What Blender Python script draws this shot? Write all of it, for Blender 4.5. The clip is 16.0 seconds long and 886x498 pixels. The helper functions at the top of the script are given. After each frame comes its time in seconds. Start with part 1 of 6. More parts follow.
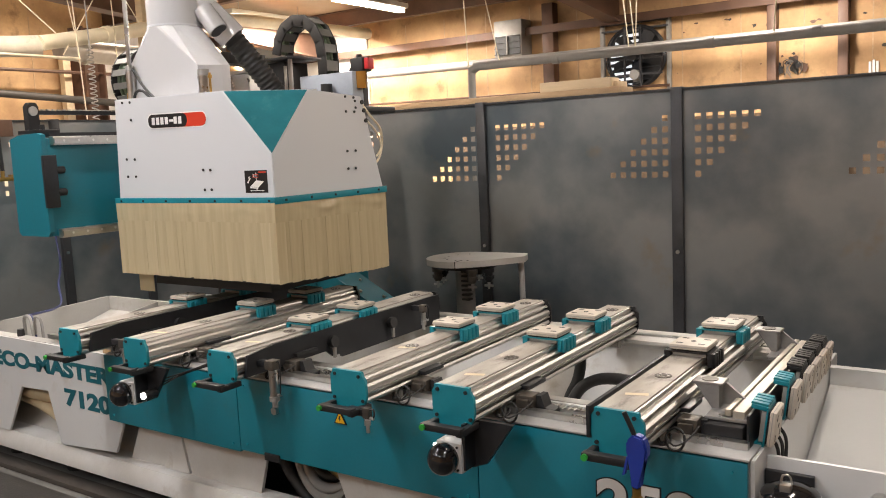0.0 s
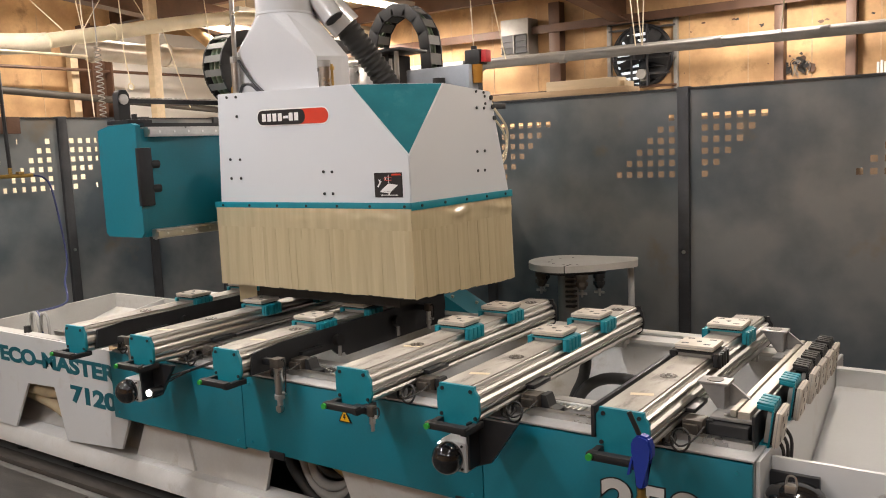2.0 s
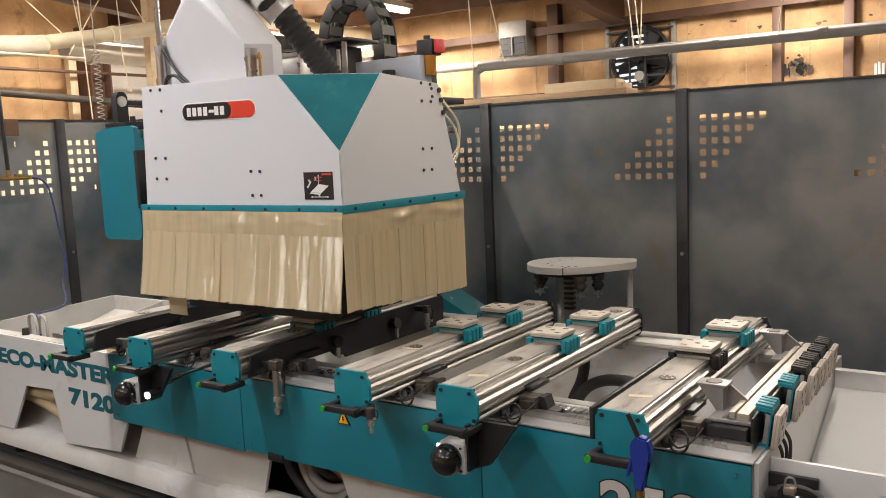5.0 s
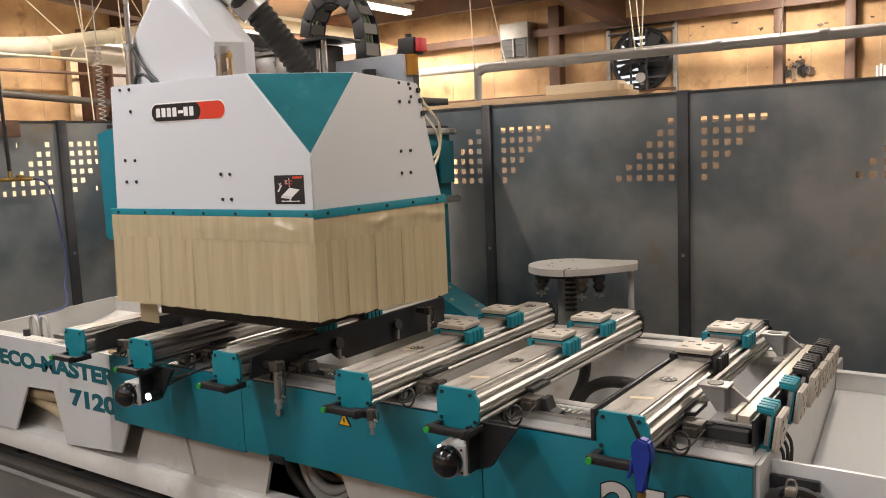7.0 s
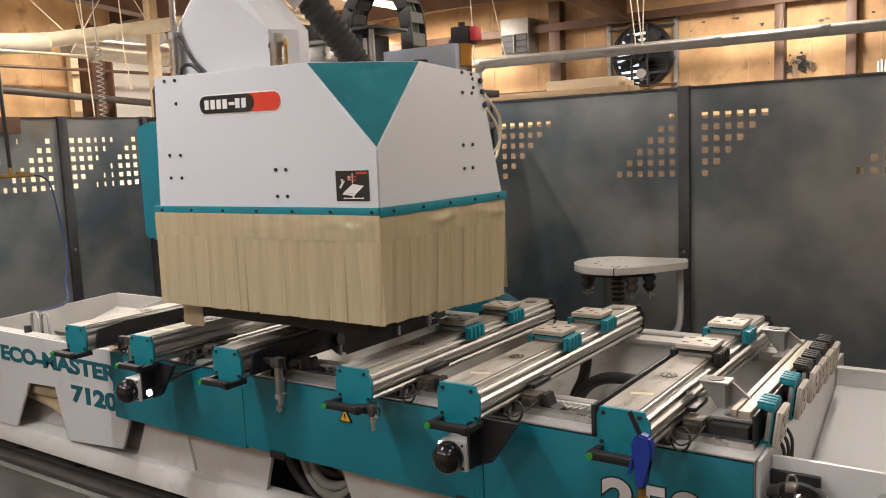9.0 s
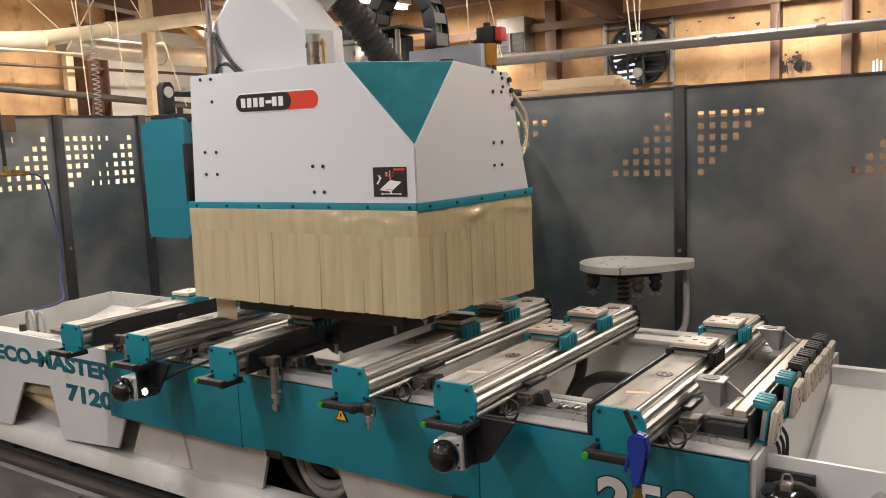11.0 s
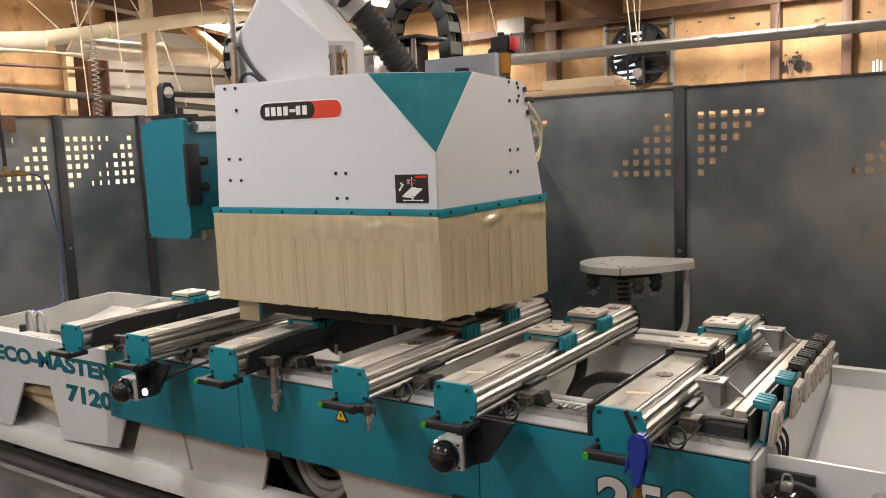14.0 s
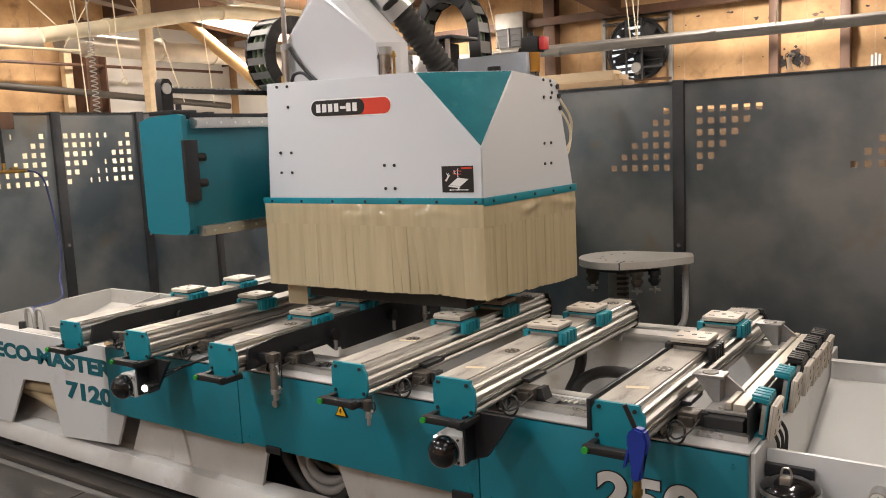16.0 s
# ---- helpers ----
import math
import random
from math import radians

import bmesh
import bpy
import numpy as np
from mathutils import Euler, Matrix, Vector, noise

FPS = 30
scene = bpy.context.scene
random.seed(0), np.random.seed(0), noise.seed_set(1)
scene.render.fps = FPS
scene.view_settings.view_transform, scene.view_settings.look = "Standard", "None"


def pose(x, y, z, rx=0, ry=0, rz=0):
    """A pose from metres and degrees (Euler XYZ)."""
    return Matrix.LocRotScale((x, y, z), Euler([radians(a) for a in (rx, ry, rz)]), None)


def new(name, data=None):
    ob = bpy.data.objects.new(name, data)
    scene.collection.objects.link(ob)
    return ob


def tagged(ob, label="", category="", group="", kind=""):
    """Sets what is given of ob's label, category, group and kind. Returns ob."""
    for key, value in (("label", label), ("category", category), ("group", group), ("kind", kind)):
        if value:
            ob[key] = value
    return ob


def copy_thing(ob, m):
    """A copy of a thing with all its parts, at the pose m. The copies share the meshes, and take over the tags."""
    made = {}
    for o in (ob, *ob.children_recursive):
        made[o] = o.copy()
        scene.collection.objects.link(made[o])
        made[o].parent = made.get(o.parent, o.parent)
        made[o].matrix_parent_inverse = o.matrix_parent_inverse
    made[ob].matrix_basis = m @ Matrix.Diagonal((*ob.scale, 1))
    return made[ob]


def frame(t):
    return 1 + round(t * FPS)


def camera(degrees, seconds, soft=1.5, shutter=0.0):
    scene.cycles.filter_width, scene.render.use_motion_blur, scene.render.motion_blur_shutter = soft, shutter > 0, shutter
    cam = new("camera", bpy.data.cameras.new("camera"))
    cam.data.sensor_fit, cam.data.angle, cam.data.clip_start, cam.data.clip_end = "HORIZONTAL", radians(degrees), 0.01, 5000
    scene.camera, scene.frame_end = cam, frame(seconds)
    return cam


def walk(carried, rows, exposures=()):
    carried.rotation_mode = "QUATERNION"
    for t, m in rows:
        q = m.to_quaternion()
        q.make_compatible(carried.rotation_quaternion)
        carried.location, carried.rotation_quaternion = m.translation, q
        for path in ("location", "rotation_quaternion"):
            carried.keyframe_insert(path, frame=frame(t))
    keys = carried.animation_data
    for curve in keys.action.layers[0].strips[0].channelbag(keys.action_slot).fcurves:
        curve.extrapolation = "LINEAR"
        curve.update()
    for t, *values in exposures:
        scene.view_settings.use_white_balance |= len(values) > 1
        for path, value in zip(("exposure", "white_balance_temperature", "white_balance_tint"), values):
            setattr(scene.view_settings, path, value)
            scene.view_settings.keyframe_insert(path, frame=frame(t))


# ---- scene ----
cam = camera(55.98, 16.0, soft=1.0, shutter=0.4)
EYE = (3.0718, -2.0193, 1.59)
CAM_ROWS = [
    (0, 82.959, 2.651, 34.144),
    (0.5, 82.992, 2.736, 34.138),
    (1, 83.056, 2.678, 34.218),
    (1.5, 83.057, 2.473, 34.438),
    (2, 82.899, 2.422, 34.557),
    (2.5, 82.691, 2.466, 34.542),
    (3, 82.707, 2.538, 34.502),
    (3.5, 82.844, 2.565, 34.473),
    (4, 82.991, 2.506, 34.420),
    (6.5, 83.057, 2.406, 34.503),
    (7, 83.132, 2.418, 34.534),
    (7.5, 83.059, 2.416, 34.591),
    (8, 82.863, 2.384, 34.651),
    (8.5, 82.799, 2.396, 34.649),
    (9, 82.866, 2.470, 34.570),
    (11.5, 82.778, 2.382, 34.273),
    (12, 82.856, 2.448, 34.296),
    (12.5, 82.995, 2.527, 34.346),
    (13, 83.012, 2.508, 34.362),
    (13.5, 82.982, 2.430, 34.342),
    (14, 82.806, 2.387, 34.313),
    (14.5, 82.590, 2.438, 34.306),
    (15, 82.444, 2.518, 34.291),
    (15.5, 82.418, 2.567, 34.231),
    (16, 82.485, 2.589, 34.221),
]
# seconds, gantry travel along x, head travel along y, head lift
TRAVEL = [
    (0, -1.0518, -0.0255, 0.0343),
    (0.2, -1.0340, -0.0255, 0.0340),
    (0.4, -0.9080, -0.0250, 0.0335),
    (0.5, -0.8121, -0.0241, 0.0331),
    (0.6, -0.6900, -0.0180, 0.0325),
    (0.7, -0.5600, -0.0120, 0.0320),
    (0.8, -0.4600, -0.0060, 0.0310),
    (0.9, -0.3980, -0.0020, 0.0305),
    (1, -0.3605, -0.0008, 0.0299),
    (1.5, -0.3532, -0.0009, 0.0172),
    (2, -0.3532, -0.0042, 0.0032),
    (2.5, -0.3530, -0.0028, 0.0310),
    (2.6, -0.3528, -0.0060, 0.0325),
    (2.7, -0.3524, -0.0450, 0.0330),
    (2.8, -0.3520, -0.1080, 0.0331),
    (2.9, -0.3512, -0.1830, 0.0331),
    (3, -0.3505, -0.2502, 0.0331),
    (3.1, -0.3512, -0.2850, 0.0331),
    (3.2, -0.3520, -0.2970, 0.0325),
    (3.5, -0.3530, -0.3018, 0.0249),
    (4, -0.3527, -0.2998, 0.0016),
    (4.5, -0.3527, -0.3000, 0.0330),
    (5, -0.3527, -0.4020, 0.0330),
    (5.5, -0.3527, -0.4110, 0.0240),
    (6, -0.3527, -0.4118, 0.0020),
    (6.5, -0.3528, -0.4118, 0.0324),
    (6.6, -0.3528, -0.4150, 0.0330),
    (6.8, -0.3526, -0.4850, 0.0340),
    (6.9, -0.3525, -0.5280, 0.0341),
    (7, -0.3524, -0.5565, 0.0341),
    (7.5, -0.3527, -0.5695, 0.0226),
    (8, -0.3515, -0.5746, 0.0060),
    (8.5, -0.3503, -0.5760, 0.0357),
    (9, -0.0594, -0.5645, 0.0321),
    (9.5, -0.0010, -0.5690, 0.0240),
    (10, 0.0000, -0.5740, 0.0020),
    (10.5, 0.0000, -0.5730, 0.0330),
    (11, 0.0000, -0.4210, 0.0320),
    (11.5, 0.0000, -0.4095, 0.0224),
    (12, 0.0000, -0.4084, 0.0009),
    (12.5, 0.0000, -0.4081, 0.0298),
    (13, 0.0000, -0.3050, 0.0288),
    (13.5, 0.0000, -0.2981, 0.0168),
    (14, 0.0000, -0.3003, 0.0017),
    (14.5, -0.0000, -0.3019, 0.0318),
    (15, -0.0000, -0.0740, 0.0305),
    (15.5, 0.0000, -0.0011, 0.0254),
    (16, 0.0000, 0.0000, 0.0000),
]
walk(cam, [(t, pose(*EYE, rx, ry, rz)) for t, rx, ry, rz in CAM_ROWS])

# ---------------------------------------------------------------- light
world = bpy.data.worlds.new("world")
scene.world = world
world.use_nodes = True
sky = world.node_tree.nodes.new("ShaderNodeTexSky")
sky.sky_type, sky.sun_disc, sky.sun_elevation, sky.sun_rotation = "NISHITA", False, radians(35), radians(-120)
world.node_tree.links.new(sky.outputs[0], world.node_tree.nodes["Background"].inputs[0])
world.node_tree.nodes["Background"].inputs[1].default_value = 0.08
scene.view_settings.exposure = 0.03


def area_lamp(name, m, sx, sy, power, color):
    data = bpy.data.lights.new(name, "AREA")
    data.shape, data.size, data.size_y, data.energy, data.color = "RECTANGLE", sx, sy, power, color
    ob = new(name, data)
    ob.matrix_world = m
    return ob


WARM = (1.0, 0.88, 0.775)
COOL = (0.985, 0.965, 0.985)
# mostly added lamps out of view, set where nearby surfaces needed more light
TUBES = [(-2.97, 5.55, 3.2, 160), (-4.6, 5.6, 3.22, 360), (-1.0, 0.6, 3.75, 96), (2.6, 1.2, 3.7, 46), (-3.6, 1.0, 3.68, 120), (-0.9, -4.4, 4.1, 70), (1.6, -5.2, 4.2, 80), (4.6, -4.0, 4.1, 42), (-0.2, -1.3, 3.85, 82), (3.1, -1.2, 3.85, 22), (1.2, 5.4, 3.2, 175), (4.8, 5.2, 3.2, 175), (-5.8, 3.9, 3.42, 50), (-4.3, -3.8, 4.1, 40)]
for tx, ty, tz, power in TUBES:
    area_lamp("tube_light", pose(tx, ty, tz - 0.05), 0.14, 1.25, power, COOL if ty < -1 else WARM)


# ---------------------------------------------------------------- materials
def mat(name, color, rough=0.5, metal=0.0, vary=0.12, scale=6.0, fine=90.0, bump=0.02, tint=None, spread=0.5,
        emit=None, power=0.0, rvar=0.1, trans=0.0, spot=None, stretch=(1, 1, 1), coat=0.0, each=0.0):
    """A surface with stains at a large scale and grain at a small one."""
    m = bpy.data.materials.new(name)
    m.use_nodes = True
    nt = m.node_tree
    p = nt.nodes["Principled BSDF"]
    link = nt.links.new
    co = nt.nodes.new("ShaderNodeTexCoord")
    mp = nt.nodes.new("ShaderNodeMapping")
    mp.inputs["Scale"].default_value = stretch
    link(co.outputs["Object"], mp.inputs["Vector"])
    big, small = nt.nodes.new("ShaderNodeTexNoise"), nt.nodes.new("ShaderNodeTexNoise")
    big.inputs["Scale"].default_value, big.inputs["Detail"].default_value = scale, 6
    small.inputs["Scale"].default_value, small.inputs["Detail"].default_value = fine, 4
    for n in (big, small):
        link(mp.outputs[0], n.inputs["Vector"])
    ramp = nt.nodes.new("ShaderNodeValToRGB")
    lo = tint or tuple(c * (1 - vary * 2) for c in color)
    hi = tuple(min(1, c * (1 + vary)) for c in color)
    ramp.color_ramp.elements[0].position, ramp.color_ramp.elements[1].position = 0.5 - spread / 2, 0.5 + spread / 2
    ramp.color_ramp.elements[0].color, ramp.color_ramp.elements[1].color = (*lo, 1), (*hi, 1)
    link(big.outputs[0], ramp.inputs[0])
    mix = nt.nodes.new("ShaderNodeMix")
    mix.data_type, mix.blend_type = "RGBA", "MULTIPLY"
    mix.inputs[0].default_value = 0.35
    link(ramp.outputs[0], mix.inputs[6])
    grain = nt.nodes.new("ShaderNodeMapRange")
    grain.inputs["To Min"].default_value, grain.inputs["To Max"].default_value = 1 - vary * 2.5, 1 + vary * 1.5
    link(small.outputs[0], grain.inputs[0])
    link(grain.outputs[0], mix.inputs[7])
    out = mix.outputs[2]
    if each:
        info = nt.nodes.new("ShaderNodeObjectInfo")
        rng = nt.nodes.new("ShaderNodeMapRange")
        rng.inputs["To Min"].default_value, rng.inputs["To Max"].default_value = 1 - each, 1 + each
        link(info.outputs["Random"], rng.inputs[0])
        mul = nt.nodes.new("ShaderNodeMix")
        mul.data_type, mul.blend_type = "RGBA", "MULTIPLY"
        mul.inputs[0].default_value = 1.0
        link(out, mul.inputs[6])
        link(rng.outputs[0], mul.inputs[7])
        out = mul.outputs[2]
    if spot:
        col, sc, edge, amount = spot
        blot = nt.nodes.new("ShaderNodeTexNoise")
        blot.inputs["Scale"].default_value, blot.inputs["Detail"].default_value, blot.inputs["Roughness"].default_value = sc, 8, 0.62
        link(mp.outputs[0], blot.inputs["Vector"])
        cut = nt.nodes.new("ShaderNodeMapRange")
        cut.inputs["From Min"].default_value, cut.inputs["From Max"].default_value, cut.inputs["To Max"].default_value = edge, edge + 0.12, amount
        link(blot.outputs[0], cut.inputs[0])
        over = nt.nodes.new("ShaderNodeMix")
        over.data_type = "RGBA"
        link(cut.outputs[0], over.inputs[0])
        link(out, over.inputs[6])
        over.inputs[7].default_value = (*col, 1)
        out = over.outputs[2]
    link(out, p.inputs["Base Color"])
    rr = nt.nodes.new("ShaderNodeMapRange")
    rr.inputs["To Min"].default_value, rr.inputs["To Max"].default_value = max(0.03, rough - rvar), min(1, rough + rvar)
    link(big.outputs[0], rr.inputs[0])
    link(rr.outputs[0], p.inputs["Roughness"])
    p.inputs["Metallic"].default_value = metal
    p.inputs["Coat Weight"].default_value = coat
    p.inputs["Transmission Weight"].default_value = trans
    if emit:
        p.inputs["Emission Color"].default_value, p.inputs["Emission Strength"].default_value = (*emit, 1), power
    if bump:
        b = nt.nodes.new("ShaderNodeBump")
        b.inputs["Strength"].default_value, b.inputs["Distance"].default_value = bump * 5, 0.002
        link(small.outputs[0], b.inputs["Height"])
        link(b.outputs[0], p.inputs["Normal"])
    return m


WHITE = mat("white_paint", (0.575, 0.58, 0.575), 0.35, vary=0.03, scale=3, bump=0.01, spot=((0.40, 0.36, 0.30), 5, 0.58, 0.45))
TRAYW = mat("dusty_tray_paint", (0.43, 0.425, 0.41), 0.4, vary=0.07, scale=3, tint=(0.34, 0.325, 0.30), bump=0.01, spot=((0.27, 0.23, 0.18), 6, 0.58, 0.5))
HOODW = mat("hood_paint", (0.595, 0.61, 0.635), 0.30, vary=0.012, scale=2, fine=200, bump=0.003, rvar=0.012)
DUSTW = mat("dusty_white", (0.56, 0.555, 0.54), 0.45, vary=0.08, scale=4, tint=(0.47, 0.45, 0.41), bump=0.02, spot=((0.30, 0.24, 0.17), 6, 0.60, 0.5))
TEAL = mat("teal_paint", (0.006, 0.165, 0.225), 0.36, vary=0.08, scale=2, tint=(0.006, 0.155, 0.205), bump=0.01, coat=0.1, spot=((0.03, 0.13, 0.155), 7, 0.60, 0.5))
TEALP = mat("teal_plastic", (0.006, 0.21, 0.27), 0.42, vary=0.08, scale=12, bump=0.01)
FOIL = mat("teal_foil", (0.022, 0.150, 0.180), 0.16, vary=0.10, scale=7, bump=0.004, coat=0.4, spot=((0.06, 0.20, 0.22), 9, 0.56, 0.5))
ALU = mat("aluminium", (0.60, 0.58, 0.55), 0.42, 1.0, vary=0.06, scale=8, fine=160, stretch=(8, 0.4, 8), bump=0.01)
ALUD = mat("dusty_rail_top", (0.42, 0.39, 0.345), 0.55, 0.15, vary=0.14, scale=5, tint=(0.27, 0.24, 0.205), stretch=(3, 1, 3), bump=0.02, spot=((0.13, 0.115, 0.10), 7, 0.54, 0.7))
STEEL = mat("steel", (0.58, 0.57, 0.55), 0.30, 1.0, vary=0.12, scale=10)
GREYM = mat("grey_cast_metal", (0.36, 0.35, 0.33), 0.5, 0.4, vary=0.1, scale=12)
BLACK = mat("black_plastic", (0.012, 0.012, 0.013), 0.52, vary=0.2, scale=12)
BLACKM = mat("black_metal", (0.022, 0.023, 0.026), 0.38, 0.2, vary=0.2, scale=8)
RUBBER = mat("black_rubber", (0.018, 0.017, 0.016), 0.6, vary=0.25, scale=20)
GLOSSB = mat("glossy_black", (0.008, 0.008, 0.009), 0.12, vary=0.1, scale=8, bump=0.0, coat=0.3)
FENCE = mat("raw_steel_sheet", (0.255, 0.262, 0.265), 0.37, 0.64, vary=0.08, scale=1.2, tint=(0.118, 0.144, 0.165), fine=14, spread=0.18, spot=((0.27, 0.19, 0.10), 1.9, 0.60, 0.5), bump=0.008)
FPOST = mat("dark_steel_post", (0.07, 0.072, 0.078), 0.45, 0.6, vary=0.2, scale=5)
OSB = mat("tan_insulation_board", (0.60, 0.395, 0.205), 0.75, vary=0.16, scale=2.6, tint=(0.36, 0.21, 0.10), fine=30, bump=0.04, spot=((0.17, 0.095, 0.045), 3.4, 0.57, 0.6))
WOOD = mat("pale_lumber", (0.52, 0.36, 0.21), 0.6, vary=0.12, scale=5, fine=60, stretch=(1, 6, 6), bump=0.03)
BROWN = mat("brown_steel", (0.13, 0.07, 0.045), 0.5, 0.2, vary=0.2, scale=5)
CEIL = mat("ceiling_sheet", (0.42, 0.33, 0.23), 0.7, vary=0.12, scale=2, bump=0.02)
PVC = mat("cream_pipe", (0.74, 0.66, 0.49), 0.4, vary=0.08, scale=5)
GREYP = mat("grey_pipe", (0.29, 0.28, 0.265), 0.62, 0.0, vary=0.1, scale=5)
FLOOR = mat("concrete_floor", (0.17, 0.162, 0.15), 0.55, vary=0.25, scale=3, fine=70, bump=0.05)
RED = mat("red_sign", (0.62, 0.045, 0.02), 0.35, vary=0.04, scale=8, bump=0.0)
INK = mat("black_print", (0.012, 0.011, 0.012), 0.35, vary=0.05, bump=0.0)
PAPER = mat("white_print", (0.78, 0.77, 0.75), 0.4, vary=0.02, bump=0.0)
YELLOW = mat("yellow_sign", (0.75, 0.42, 0.01), 0.4, vary=0.04, bump=0.0)
GREEN = mat("green_button", (0.03, 0.32, 0.04), 0.35, vary=0.06, bump=0.0)
BLUE = mat("blue_plastic", (0.010, 0.035, 0.30), 0.5, vary=0.08, scale=15)
BRASS = mat("brass", (0.50, 0.32, 0.10), 0.35, 1.0, vary=0.1, scale=20)
HOSE = mat("cream_hose", (0.50, 0.40, 0.25), 0.5, vary=0.1, scale=12)
PODW = mat("pod_plate", (0.50, 0.45, 0.385), 0.5, vary=0.10, scale=14, tint=(0.42, 0.37, 0.31), each=0.12)
OIL = mat("amber_bowl", (0.55, 0.26, 0.05), 0.15, vary=0.05, bump=0.0, trans=0.3)
TUBEM = mat("glowing_tube", (0.9, 0.9, 0.9), 0.4, vary=0.0, bump=0.0, emit=(1.0, 0.84, 0.62), power=14)
LED = mat("white_lamp", (0.9, 0.9, 0.9), 0.4, vary=0.0, bump=0.0, emit=(1.0, 0.97, 0.92), power=5)
DAY = mat("daylit_pane", (0.8, 0.8, 0.8), 0.4, vary=0.0, bump=0.0, emit=(1.0, 0.96, 0.90), power=9)
GRIME = mat("grimy_timber", (0.055, 0.046, 0.038), 0.7, vary=0.2, scale=6, bump=0.05)
DKBLUE = mat("dark_blue_hose", (0.03, 0.04, 0.13), 0.4, vary=0.1)
MATG = mat("grey_rubber_mat", (0.042, 0.038, 0.034), 0.42, vary=0.3, scale=2.2, tint=(0.014, 0.013, 0.012), fine=40, bump=0.10, spread=0.3, spot=((0.13, 0.115, 0.10), 4.5, 0.57, 0.55), stretch=(0.8, 3.5, 1), rvar=0.18)
TAPE = mat("cream_tape", (0.62, 0.52, 0.34), 0.5, vary=0.06)
LOUVRE = mat("louvre_daylight", (0.8, 0.8, 0.8), 0.4, vary=0.0, bump=0.0, emit=(0.85, 0.92, 1.0), power=0.9)
PINE = mat("fresh_lumber", (0.66, 0.52, 0.34), 0.6, vary=0.08, scale=4, fine=50, stretch=(1, 6, 6), bump=0.02)
DUCT = mat("galvanised_duct", (0.46, 0.42, 0.36), 0.35, 0.35, vary=0.12, scale=5)
DUCTT = mat("cloudy_plastic_duct", (0.62, 0.55, 0.44), 0.3, 0.0, vary=0.10, scale=7)
FLEX = mat("tan_flexible_hose", (0.44, 0.27, 0.12), 0.5, vary=0.12, scale=12)
DULLP = mat("dull_pipe", (0.06, 0.053, 0.046), 0.5, 0.2, vary=0.15, scale=6)
DULLW = mat("brown_boarding", (0.115, 0.074, 0.042), 0.6, vary=0.15, scale=3)
FUNNELW = mat("funnel_paint", (0.54, 0.545, 0.56), 0.17, vary=0.02, scale=3, fine=60, bump=0.004, rvar=0.04)
TEALD = mat("dark_teal_letters", (0.006, 0.105, 0.135), 0.4, vary=0.06, bump=0.0)
DUSTA = mat("worn_bare_metal", (0.52, 0.525, 0.53), 0.4, 0.5, vary=0.12, scale=6, tint=(0.34, 0.335, 0.33))
LETTER = mat("grey_white_letters", (0.62, 0.60, 0.57), 0.4, vary=0.05, bump=0.0)
INSERT = mat("dark_insert", (0.10, 0.085, 0.07), 0.5, 0.4, vary=0.2, scale=30)
SLOT = mat("dark_slot", (0.035, 0.032, 0.03), 0.6, vary=0.1, bump=0.0)
CAST = mat("grey_casting", (0.34, 0.33, 0.32), 0.42, 0.5, vary=0.1, scale=14)
PALEBAR = mat("pale_bar", (0.47, 0.43, 0.36), 0.4, 0.4, vary=0.1, scale=10)
DUCTL = mat("bright_pipe", (0.66, 0.66, 0.66), 0.2, 0.35, vary=0.08, scale=8)
GREYBLUE = mat("blue_grey_paint", (0.36, 0.40, 0.46), 0.4, vary=0.08, scale=8)
REDP = mat("red_plastic", (0.55, 0.03, 0.035), 0.4, vary=0.06, bump=0.0)
CHAINBAR = mat("grey_chain_bar", (0.16, 0.16, 0.15), 0.5, vary=0.1)
CABLE = mat("grey_green_cable", (0.16, 0.22, 0.14), 0.5, vary=0.3, scale=14)
SKIRT = mat("yellowed_strip", (0.68, 0.585, 0.39), 0.10, vary=0.05, scale=2.0, tint=(0.55, 0.455, 0.28), spread=0.5, stretch=(12, 0.9, 1), fine=7, bump=0.0, coat=0.7)
_nt = SKIRT.node_tree
_co = [n for n in _nt.nodes if n.type == "TEX_COORD"][0]
_mp = [n for n in _nt.nodes if n.type == "MAPPING"][0]
_nt.links.new(_co.outputs["UV"], _mp.inputs["Vector"])
_mp2, _wave, _bp = _nt.nodes.new("ShaderNodeMapping"), _nt.nodes.new("ShaderNodeTexNoise"), _nt.nodes.new("ShaderNodeBump")
_mp2.inputs["Scale"].default_value = (12, 2.6, 1)
_wave.inputs["Scale"].default_value, _wave.inputs["Detail"].default_value = 1.0, 2.5
_bp.inputs["Strength"].default_value, _bp.inputs["Distance"].default_value = 0.5, 0.014
_nt.links.new(_co.outputs["UV"], _mp2.inputs["Vector"])
_nt.links.new(_mp2.outputs[0], _wave.inputs["Vector"])
_nt.links.new(_wave.outputs[0], _bp.inputs["Height"])
for _k in ("Normal", "Coat Normal"):
    _nt.links.new(_bp.outputs[0], _nt.nodes["Principled BSDF"].inputs[_k])
_tr, _mx = _nt.nodes.new("ShaderNodeBsdfTranslucent"), _nt.nodes.new("ShaderNodeMixShader")
_pb, _out = _nt.nodes["Principled BSDF"], _nt.nodes["Material Output"]
_nt.links.new(_pb.inputs["Base Color"].links[0].from_socket, _tr.inputs["Color"])
_mx.inputs[0].default_value = 0.28
_nt.links.new(_pb.outputs[0], _mx.inputs[1])
_nt.links.new(_tr.outputs[0], _mx.inputs[2])
_nt.links.new(_mx.outputs[0], _out.inputs["Surface"])


